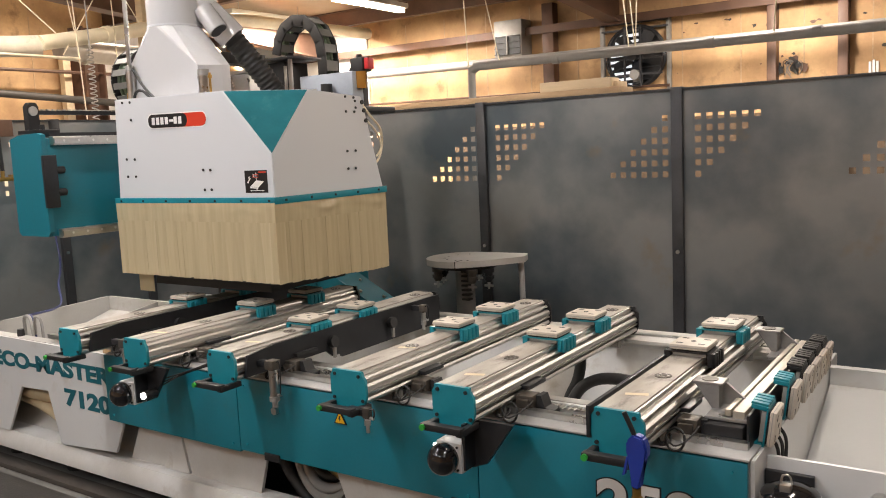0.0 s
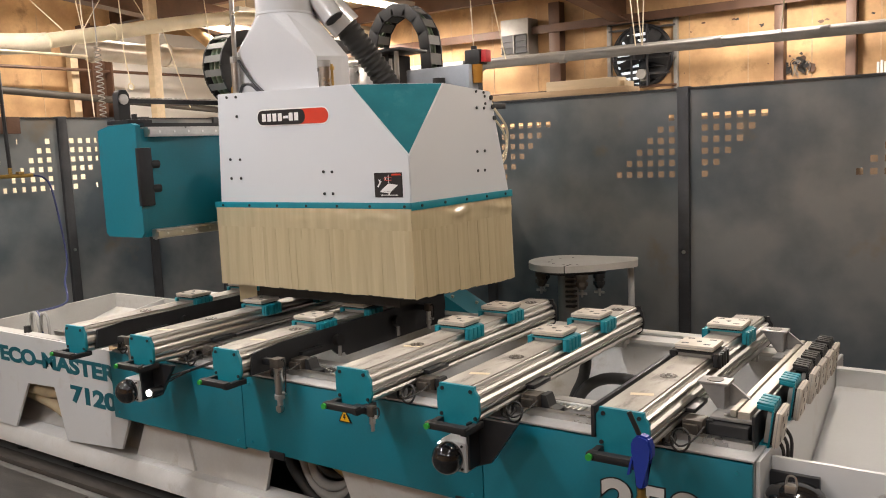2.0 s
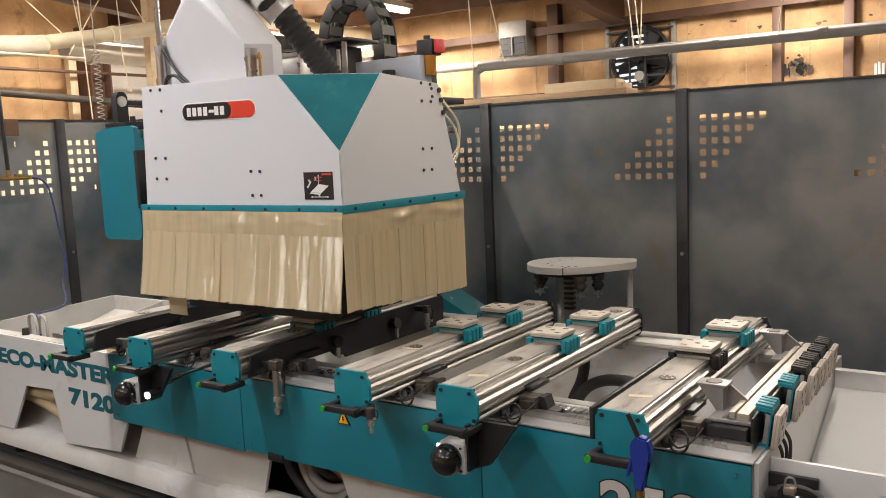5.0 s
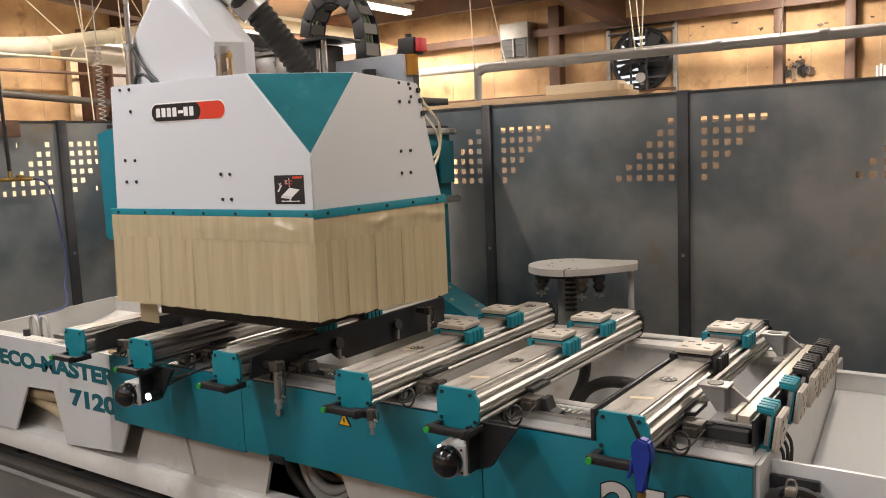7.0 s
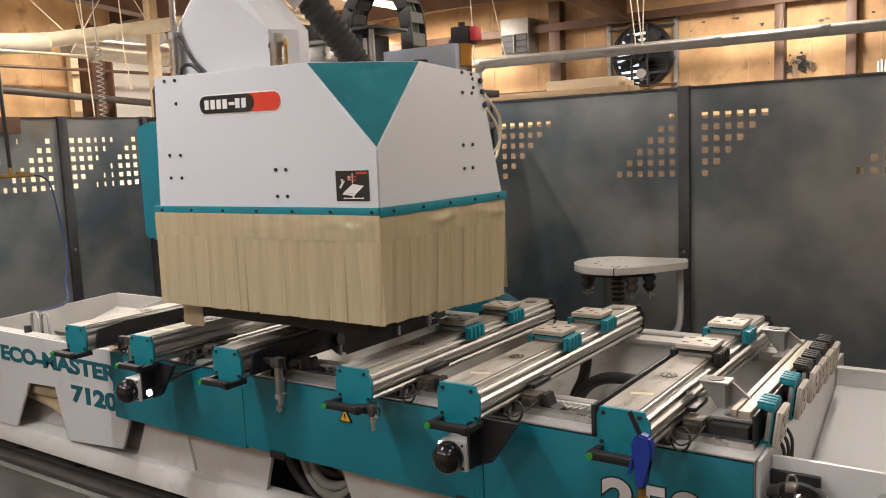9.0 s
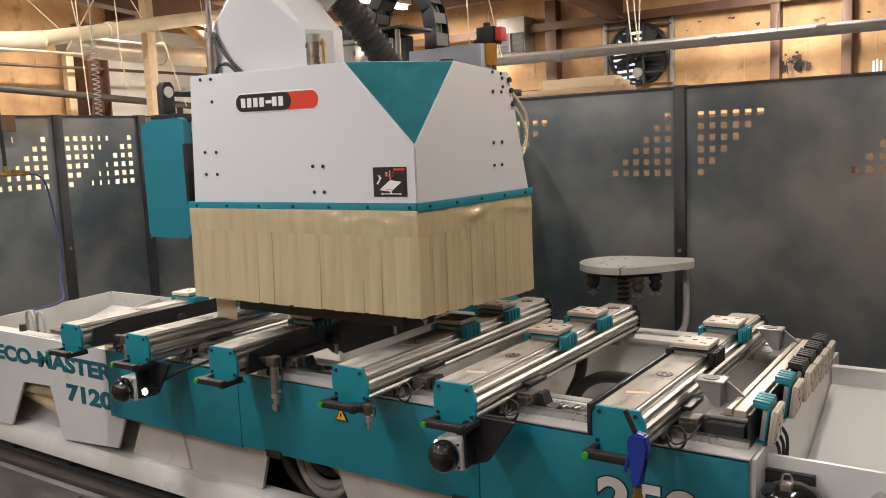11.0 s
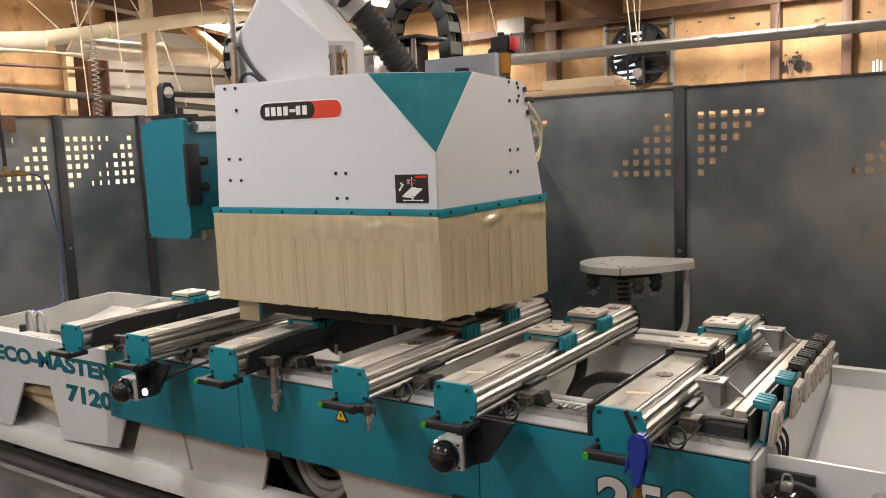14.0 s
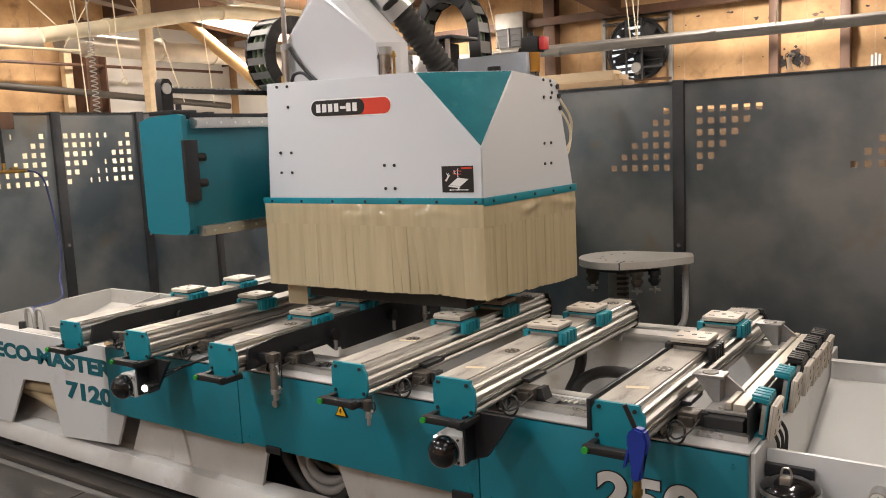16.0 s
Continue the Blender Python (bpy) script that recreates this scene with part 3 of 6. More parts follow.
for p in ([(-4.3, 2.6, 2.75), (-4.7, 1.9, 3.6)], [(-4.3, 2.75, 2.75), (-4.3, 2.6, 3.7)], [(-4.3, 2.6, 2.6), (-4.35, 3.3, 3.6)], [(-4.2, 2.65, 3.75), (-4.25, 2.75, 2.0)],
          [(-4.3, 3.55, 2.85), (-4.6, 3.3, 3.6)], [(-4.25, 3.6, 2.93), (-4.2, 3.85, 2.1)], [(-4.2, 4.1, roof_z(4.1) - 0.01), (-4.2, 4.25, 2.1)], [(-1.0, 4.45, 2.28), (-1.02, 4.4, 3.6)],
          [(-0.7, 4.5, 2.29), (-1.0, 4.5, 3.6)], [(0.55, 4.5, 2.27), (0.6, 4.5, 3.6)], [(0.5, 4.5, 2.27), (0.35, 4.5, 3.6)], [(0.55, 4.5, 2.27), (0.42, 4.5, 3.6)], [(1.6, 4.5, 2.27), (1.72, 4.5, 3.6)]):
    t = thing("hanging_cord", p[0], "thin pale cord hung from the roof", "cord", "hanging cords")
    part("strand", Mesh().rod(p[0], p[1], 0.0055, seg=6), PVC, t)
coil = Mesh()
coil.tube([(-4.0 + 0.03 * math.cos(k * 1.57), 2.68 + 0.03 * math.sin(k * 1.57), 2.65 - k * 0.011) for k in range(64)], 0.005, 6)
coil.rod((-4.0, 2.68, 2.64), (-4.02, 2.68, 3.8), 0.006, seg=6)
solid("coil_hose", coil, GREYP, "clear coiled air hose hanging down", "hose")
hook = thing("hook_cord", (-3.9, 2.95, 2.5), "thin cord with a ring hanging from a pipe", "cord")
part("strand", Mesh().tube([(-4.25, 3.1, 3.75), (-4.2, 3.1, 2.85), (-4.0, 2.96, 2.6), (-3.95, 2.97, 2.3)], 0.006, 6), PVC, hook)
part("ring", Mesh().tube([(-3.95 , 2.97 + 0.03 * math.sin(a), 2.27 + 0.03 * math.cos(a)) for a in np.linspace(0, 6.28, 10)], 0.007, 6), PVC, hook)
drop = thing("air_drop", (-2.85, 1.25, 1.5), "black air drop pipe with a brass valve and blue hose", "hose")
part("pipe", Mesh().tube([(-2.82, 1.10, 3.9), (-2.82, 1.11, 2.2), (-2.82, 1.12, 1.6), (-2.82, 1.12, 1.52)], 0.014, 8), BLACKM, drop)
part("valve", Mesh().rod((-2.82, 1.0, 1.50), (-2.82, 1.28, 1.50), 0.014).rod((-2.82, 1.12, 1.5), (-2.82, 1.12, 1.56), 0.014).box(-2.84, -2.80, 1.17, 1.21, 1.515, 1.53), BRASS, drop, "brass valve")
part("hose", Mesh().tube([(-2.82, 1.28, 1.50), (-2.8, 1.36, 1.47), (-2.78, 1.40, 1.35), (-2.72, 1.42, 0.9), (-2.4, 1.2, 0.76), (-1.9, 0.9, 0.70), (-1.55, 0.5, 0.74)], 0.007, 8), DKBLUE, drop, "blue air hose")
part("block", Mesh().box(-2.90, -2.84, 1.12, 1.24, 1.80, 1.92, 0.004), BROWN, drop)

# ---------------------------------------------------------------- guard fence of raw steel sheets
HOLE, PITCH = 0.037, 0.07


def sheet_mesh(width, z0, z1, holes):
    """A thin sheet from x 0 to width with square holes through it (centres x, z)."""
    xs = sorted({0.0, width, *[round(h[0] + s * HOLE / 2, 5) for h in holes for s in (-1, 1)]})
    zs = sorted({z0, z1, *[round(h[1] + s * HOLE / 2, 5) for h in holes for s in (-1, 1)]})
    cut = {(round(h[0] - HOLE / 2, 5), round(h[1] - HOLE / 2, 5)) for h in holes}
    out = Mesh()
    verts = {}

    def v(i, k, d):
        key = (i, k, d)
        if key not in verts:
            verts[key] = out.bm.verts.new((xs[i], d, zs[k]))
        return verts[key]
    solid_cell = {(i, k): (xs[i], zs[k]) not in cut for i in range(len(xs) - 1) for k in range(len(zs) - 1)}
    for (i, k), full in solid_cell.items():
        if not full:
            for (a, b), (c, d) in (((i, k), (i + 1, k)), ((i + 1, k), (i + 1, k + 1)), ((i + 1, k + 1), (i, k + 1)), ((i, k + 1), (i, k))):
                out.bm.faces.new((v(a, b, 0.0), v(c, d, 0.0), v(c, d, 0.004), v(a, b, 0.004)))
            continue
        for d in (0.0, 0.004):
            out.bm.faces.new((v(i, k, d), v(i + 1, k, d), v(i + 1, k + 1, d), v(i, k + 1, d)))
    return out


def stairs(width, zlow, first, last):
    h = []
    for r in range(6):
        z = zlow + r * PITCH
        h += [(first + c * PITCH, z) for c in range(r + 1)]
        h += [(last - c * PITCH, z) for c in range(6 - r)]
    return h


def fence(name, posts, m, ztop, zlow, first, last, label, posted):
    t = thing(name, m.translation, label, "fence")
    for a, b in zip(posts, posts[1:]):
        me = sheet_mesh(b - a - 0.02, 0.06, ztop, stairs(b - a, zlow, first, b - a - last))
        me.move(m @ Matrix.Translation((a + 0.01, 0, 0)))
        sh = part("sheet", me, FENCE, t)
        part("top_edge", Mesh().box(a + 0.01, b - 0.01, -0.018, 0.022, ztop, ztop + 0.012).move(m), FPOST, t)
    for a in posted:
        part("post", Mesh().box(a - 0.035, a + 0.035, -0.03, 0.05, 0, ztop + 0.018, 0.003).move(m), FPOST, t)
        part("bolt", Mesh().rod((a, -0.038, ztop - 1.0), (a, -0.03, ztop - 1.0), 0.012).move(m), STEEL, t)
        part("foot", Mesh().box(a - 0.07, a + 0.07, -0.08, 0.1, 0, 0.012).move(m), FPOST, t)


fence("guard_fence", [-2.895, -1.475, -0.055, 1.357, 2.769, 4.181, 5.593], pose(0, 3.1, 0), 1.865, 1.349, 0.113, 0.092,
      "bare grey steel sheet guard fence with square holes", [-1.475, -0.055, 1.357, 2.769, 4.181, 5.593])
fence("side_guard_fence", [-1.51, -0.725, 0.06, 0.845, 1.61, 2.35, 3.08], Matrix.Translation((-2.95, 0, 0)) @ Matrix.Rotation(radians(90), 4, "Z"), 1.91, 1.395, 0.07, 0.125,
      "bare grey steel sheet guard fence with square holes at the side", [-1.51, -0.725, 0.06, 0.845, 1.61, 2.35, 3.10])

# ---------------------------------------------------------------- machine base
base = thing("machine_base", (0.6, 0.7, 0), "white and teal steel base of a woodworking machining centre", "machine")
# teal covers along the front, one per bay
for a, b, z0 in ((-0.345, 0.535, 0.405), (0.538, 1.665, 0.415), (1.668, 2.515, 0.40)):
    cover = part("front_cover", Mesh().box(a, b, 0.17, 0.185, z0, 0.715, 0.003), TEAL, base, "teal painted cover sheet")
    for x in (a + 0.04, b - 0.04):
        for z in (z0 + 0.03, 0.685):
            part("screw", Mesh().rod((x, 0.166, z), (x, 0.17, z), 0.0055, seg=8), TEALP, cover)
part("front_beam", Mesh().box(-0.27, 2.515, 0.187, 0.36, 0.42, 0.72, 0.006), WHITE, base)
part("rear_beam", Mesh().box(-1.3, 2.515, 1.30, 1.45, 0.2, 0.725, 0.006), WHITE, base)
part("beam_top", Mesh().box(-0.32, 2.52, 0.168, 0.37, 0.7205, 0.727, 0.002), DUSTA, base, "worn bare metal strip")
for y in (0.245, 1.36):
    g = part("guide_rail", Mesh().box(-0.9, 2.50, y - 0.011, y + 0.011, 0.727, 0.745).box(-0.9, 2.50, y - 0.014, y + 0.014, 0.741, 0.748), STEEL, base, "bright steel guide rail")
part("rack", Mesh().box(-0.9, 2.49, 0.315, 0.345, 0.727, 0.738), STEEL, base)
teeth = Mesh()
for k in range(170):
    teeth.box(-0.88 + k * 0.0198, -0.87 + k * 0.0198, 0.312, 0.348, 0.738, 0.742)
part("rack_teeth", teeth, STEEL, base)
part("rail_gap", Mesh().box(-0.9, 2.50, 0.268, 0.300, 0.7272, 0.729), BLACKM, base)
trough = Mesh()
trough.prism([(0.36, 0.66), (0.52, 0.40), (1.14, 0.40), (1.30, 0.70), (1.30, 0.68), (1.14, 0.385), (0.52, 0.385), (0.36, 0.64)], "x", -0.32, 2.50)
part("trough", trough, DUSTW, base, "dusty white chip trough")
part("inner_wall", Mesh().box(-0.3, 2.50, 0.43, 0.445, 0.52, 0.715, 0.003), WHITE, base)
part("inner_beam", Mesh().box(-0.3, 2.50, 0.445, 0.49, 0.700, 0.718, 0.003), GREYM, base)
part("rear_ledge", Mesh().box(-0.3, 2.50, 1.26, 1.46, 0.7255, 0.742, 0.003), DUSTW, base)
part("end_plate", Mesh().box(2.517, 2.53, 0.19, 1.45, 0.12, 0.72, 0.003), WHITE, base)
lower = Mesh()
lower.prism([(-0.23, 0.41), (0.60, 0.41), (0.52, 0.14), (-0.36, 0.14)], "y", 0.26, 0.275)
part("apron", lower, DUSTW, base, "white sheet apron")
lower = Mesh()
lower.prism([(0.95, 0.41), (2.515, 0.41), (2.515, 0.12), (1.06, 0.12)], "y", 0.26, 0.275)
part("apron", lower, DUSTW, base, "white sheet apron")
part("brace", Mesh().prism([(0.03, 0.40), (0.05, 0.40), (0.10, 0.20), (-0.02, 0.20)], "y", 0.248, 0.26), DUSTW, base)
part("inner_panel", Mesh().prism([(0.30, 0.19), (0.36, 0.24), (0.43, 0.45), (0.45, 0.45), (0.45, 0.19)], "x", -1.85, 0.06), DUSTW, base, "white inner sheet")
part("brace", Mesh().prism([(-0.36, 0.19), (-0.14, 0.40), (-0.12, 0.40), (-0.20, 0.19)], "y", 0.285, 0.295), DUSTW, base)
part("sill", Mesh().prism([(0.19, 0.10), (0.19, 0.145), (0.215, 0.19), (0.30, 0.20), (0.30, 0.10)], "x", -1.9, 2.52), DUSTW, base, "long white sill")
part("skid", Mesh().box(-1.85, 2.5, 0.34, 1.4, 0.03, 0.11), BLACKM, base)
for x in (-1.5, -0.95, 0.35, 1.6, 2.4):
    part("foot", Mesh().rod((x, 0.36, 0), (x, 0.36, 0.03), 0.06).rod((x, 0.36, 0.03), (x, 0.36, 0.12), 0.022), RUBBER, base)
# left tray and its lettered plate with legs
plate = Mesh()
plate.prism([(-1.95, 0.195), (-1.303, 0.195), (-1.135, 0.455), (-0.891, 0.465), (-0.815, 0.20), (-0.36, 0.235), (-0.275, 0.41), (-0.275, 0.705), (-1.95, 0.712)], "y", 0.20, 0.212)
part("lettered_plate", plate, WHITE, base)
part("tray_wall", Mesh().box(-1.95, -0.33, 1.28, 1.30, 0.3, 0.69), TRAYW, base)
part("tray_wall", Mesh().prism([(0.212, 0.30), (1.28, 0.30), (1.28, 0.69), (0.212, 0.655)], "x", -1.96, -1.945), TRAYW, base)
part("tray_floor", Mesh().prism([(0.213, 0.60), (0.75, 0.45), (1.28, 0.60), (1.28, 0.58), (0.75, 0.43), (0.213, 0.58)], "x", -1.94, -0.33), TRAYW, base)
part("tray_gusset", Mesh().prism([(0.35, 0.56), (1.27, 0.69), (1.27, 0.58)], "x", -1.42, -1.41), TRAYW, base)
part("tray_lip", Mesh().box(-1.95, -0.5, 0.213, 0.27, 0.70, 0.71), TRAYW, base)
part("word", text_mesh("ECO-MASTER", 0.106, Matrix.Translation((-0.872, 0.1985, 0.592)) @ FRONT, bold=0.0050, sx=1.62), TEALD, base, "dark teal lettering")
part("number", text_mesh("7120", 0.110, Matrix.Translation((-0.556, 0.1985, 0.452)) @ FRONT, bold=0.0052, sx=1.70), TEALD, base, "dark teal lettering")
part("number_outline", text_mesh("250", 0.17, Matrix.Translation((2.235, 0.1685, 0.528)) @ FRONT, bold=0.0105, sx=1.2), INK, base, "dark outline")
part("number", text_mesh("250", 0.17, Matrix.Translation((2.235, 0.1675, 0.528)) @ FRONT, bold=0.0065, sx=1.2), LETTER, base, "white lettering")
warn = part("warning_sign", Mesh().prism([(1.285, 0.672), (1.345, 0.672), (1.315, 0.726)], "y", 0.1655, 0.1695).move(Matrix.Translation((-0.231, 0, -0.065))), INK, base, "yellow warning triangle")
part("sign_face", Mesh().prism([(1.292, 0.654), (1.338, 0.654), (1.315, 0.695)], "y", 0.1645, 0.1654).move(Matrix.Translation((-0.231, 0, -0.043))), YELLOW, warn)
part("bolt_mark", Mesh().prism([(1.312, 0.680), (1.320, 0.680), (1.315, 0.671), (1.321, 0.671), (1.311, 0.657), (1.315, 0.667), (1.309, 0.667)], "y", 0.1637, 0.1644).move(Matrix.Translation((-0.231, 0, -0.043))), INK, warn)
for x in (0.72, 1.60):
    part("clip", Mesh().box(x - 0.04, x + 0.04, 0.16, 0.169, 0.40, 0.43, 0.003), BLACK, base)
part("bolt", Mesh().rod((0.755, 0.155, 0.61), (0.755, 0.17, 0.61), 0.016, seg=6), STEEL, base)
# right tray
part("tray_wall", Mesh().box(2.533, 4.6, 0.30, 0.315, 0.10, 0.70, 0.003), WHITE, base)
part("tray_wall", Mesh().box(2.533, 4.6, 1.275, 1.29, 0.3, 0.70, 0.003), WHITE, base)
part("tray_floor", Mesh().prism([(0.316, 0.55), (0.65, 0.42), (1.274, 0.64), (1.274, 0.62), (0.65, 0.40), (0.316, 0.53)], "x", 2.533, 4.6), WHITE, base)
part("tray_rim", Mesh().box(2.533, 4.6, 1.27, 1.31, 0.701, 0.707), WHITE, base)

# hoses behind the openings
hz = thing("hose_bundle", (-1.0, 0.5, 0.2), "cream ribbed hoses coiled behind the base opening", "hose")
part("hose", Mesh().tube([(-1.7, 0.30, 0.43), (-1.2, 0.27, 0.405), (-0.9, 0.28, 0.41), (-0.5, 0.36, 0.42)], 0.034, 12), HOSE, hz)
part("hose", Mesh().tube([(-1.6, 0.36, 0.36), (-1.1, 0.29, 0.345), (-0.9, 0.28, 0.30), (-0.75, 0.30, 0.25), (-0.6, 0.4, 0.24)], 0.038, 12), HOSE, hz)
hz = thing("hose_bundle", (0.8, 0.4, 0.1), "black and grey cables hanging in the base opening", "hose")
for k, (ra, r, ma) in enumerate(((0.20, 0.022, RUBBER), (0.165, 0.019, GREYP), (0.135, 0.021, GREYP), (0.10, 0.02, RUBBER), (0.075, 0.02, HOSE))):
    cx, cy, cz = 0.80 + 0.008 * k, 0.335 + 0.022 * k, 0.345 + 0.006 * k
    part("cable", Mesh().tube([(cx + ra * math.cos(q), cy + 0.02 * math.sin(q * 2 + k), cz + ra * 0.9 * math.sin(q)) for q in np.linspace(0.4, 6.6, 15)], r, 10), ma, hz)
part("coupling", Mesh().rod((0.80, 0.42, 0.34), (0.90, 0.40, 0.31), 0.05), BRASS, hz)
hz = thing("drain_hose", (1.75, 0.9, 0.4), "black rubber hose lying in the chip trough", "hose")
part("hose", Mesh().tube([(1.672, 0.95, 0.78), (1.672, 0.95, 0.70), (1.655, 0.95, 0.63), (1.62, 0.94, 0.55), (1.60, 0.9, 0.43)], 0.023, 10), RUBBER, hz)
part("hose", Mesh().tube([(1.64, 0.85, 0.48), (1.68, 0.89, 0.60), (1.745, 0.9, 0.655), (1.83, 0.9, 0.675), (1.93, 0.9, 0.665), (2.0, 0.9, 0.60), (2.03, 0.9, 0.45)], 0.023, 10), RUBBER, hz)

hz = thing("tray_hoses", (-1.3, 0.4, 0.6), "grey and blue hose ends looped over the tray", "hose")
part("hose", Mesh().tube([(-1.44, 0.42, 0.52), (-1.43, 0.41, 0.66), (-1.41, 0.40, 0.755), (-1.36, 0.40, 0.765), (-1.32, 0.39, 0.70), (-1.30, 0.38, 0.56)], 0.009, 8), GREYP, hz)
part("hose", Mesh().tube([(-1.34, 0.42, 0.53), (-1.33, 0.41, 0.68), (-1.30, 0.40, 0.765), (-1.25, 0.40, 0.76), (-1.22, 0.39, 0.68), (-1.21, 0.38, 0.56)], 0.008, 8), GREYP, hz)
part("hose", Mesh().tube([(-1.40, 0.43, 0.765), (-1.36, 0.42, 0.74), (-1.33, 0.41, 0.66), (-1.32, 0.40, 0.54)], 0.008, 8), DKBLUE, hz)
knob = thing("rubber_stop", (-1.22, 0.25, 0.71), "small black rubber stop on the tray lip", "stop")
part("cap", Mesh().rod((-1.18, 0.25, 0.70), (-1.18, 0.25, 0.745), 0.02, 0.017, seg=14), RUBBER, knob)
offcut = thing("offcut", (-1.1, 0.8, 0.6), "small wooden offcut lying in the tray", "offcut")
part("piece", Mesh().box(-1.30, -1.02, 0.78, 0.86, 0.455, 0.64, 0.004), WOOD, offcut)

# black filter bowl and gauge on the right
bowl = thing("filter_bowl", (2.612, 0.215, 0.44), "glossy black round filter housing with a metal clip", "filter")
part("bowl", Mesh().rod((2.612, 0.215, 0.44), (2.612, 0.222, 0.632), 0.076, 0.075, seg=32).ball((2.612, 0.222, 0.630), 0.075, 1, 1, 0.42, 28), GLOSSB, bowl)
part("band", Mesh().rod((2.612, 0.222, 0.618), (2.612, 0.222, 0.630), 0.0775, seg=32), STEEL, bowl)
part("clip", Mesh().box(2.594, 2.622, 0.175, 0.20, 0.652, 0.674, 0.003).tube([(2.595, 0.19, 0.672), (2.60, 0.19, 0.694), (2.617, 0.19, 0.694), (2.622, 0.19, 0.672)], 0.003, 6), STEEL, bowl)
part("bracket", Mesh().box(2.532, 2.66, 0.28, 0.298, 0.45, 0.665, 0.003), BLACKM, bowl)
ga = thing("pressure_gauge", (2.817, 0.27, 0.6), "small round pressure gauge with a steel rim", "gauge")
part("rim", Mesh().rod((2.817, 0.25, 0.625), (2.817, 0.298, 0.625), 0.024, seg=24), STEEL, ga)
part("dial", Mesh().rod((2.817, 0.247, 0.625), (2.817, 0.2499, 0.625), 0.020, seg=24), PAPER, ga)
part("needle", Mesh().box(2.816, 2.818, 0.245, 0.2465, 0.622, 0.640), INK, ga)

# ---------------------------------------------------------------- console rails across the base
TOP = 0.87
RAIL_X = (-0.392, 0.077, 0.593, 1.213, 1.629, 2.156)


def rail_profile(dx=0.0):
    right = [(0.104, 0.866), (0.110, 0.864), (0.112, 0.857), (0.108, 0.854), (0.108, 0.849), (0.121, 0.849), (0.126, 0.843), (0.124, 0.838), (0.113, 0.836), (0.113, 0.829), (0.130, 0.827), (0.136, 0.819), (0.137, 0.808), (0.130, 0.806),
             (0.130, 0.801), (0.137, 0.799), (0.135, 0.792), (0.117, 0.790), (0.117, 0.783), (0.131, 0.781), (0.134, 0.774), (0.132, 0.766), (0.118, 0.757), (0.095, 0.755)]
    leftside = [(0.006, 0.756), (-0.006, 0.77), (-0.006, 0.85), (0.001, 0.866)]
    return [(x + dx, z) for x, z in right + leftside]


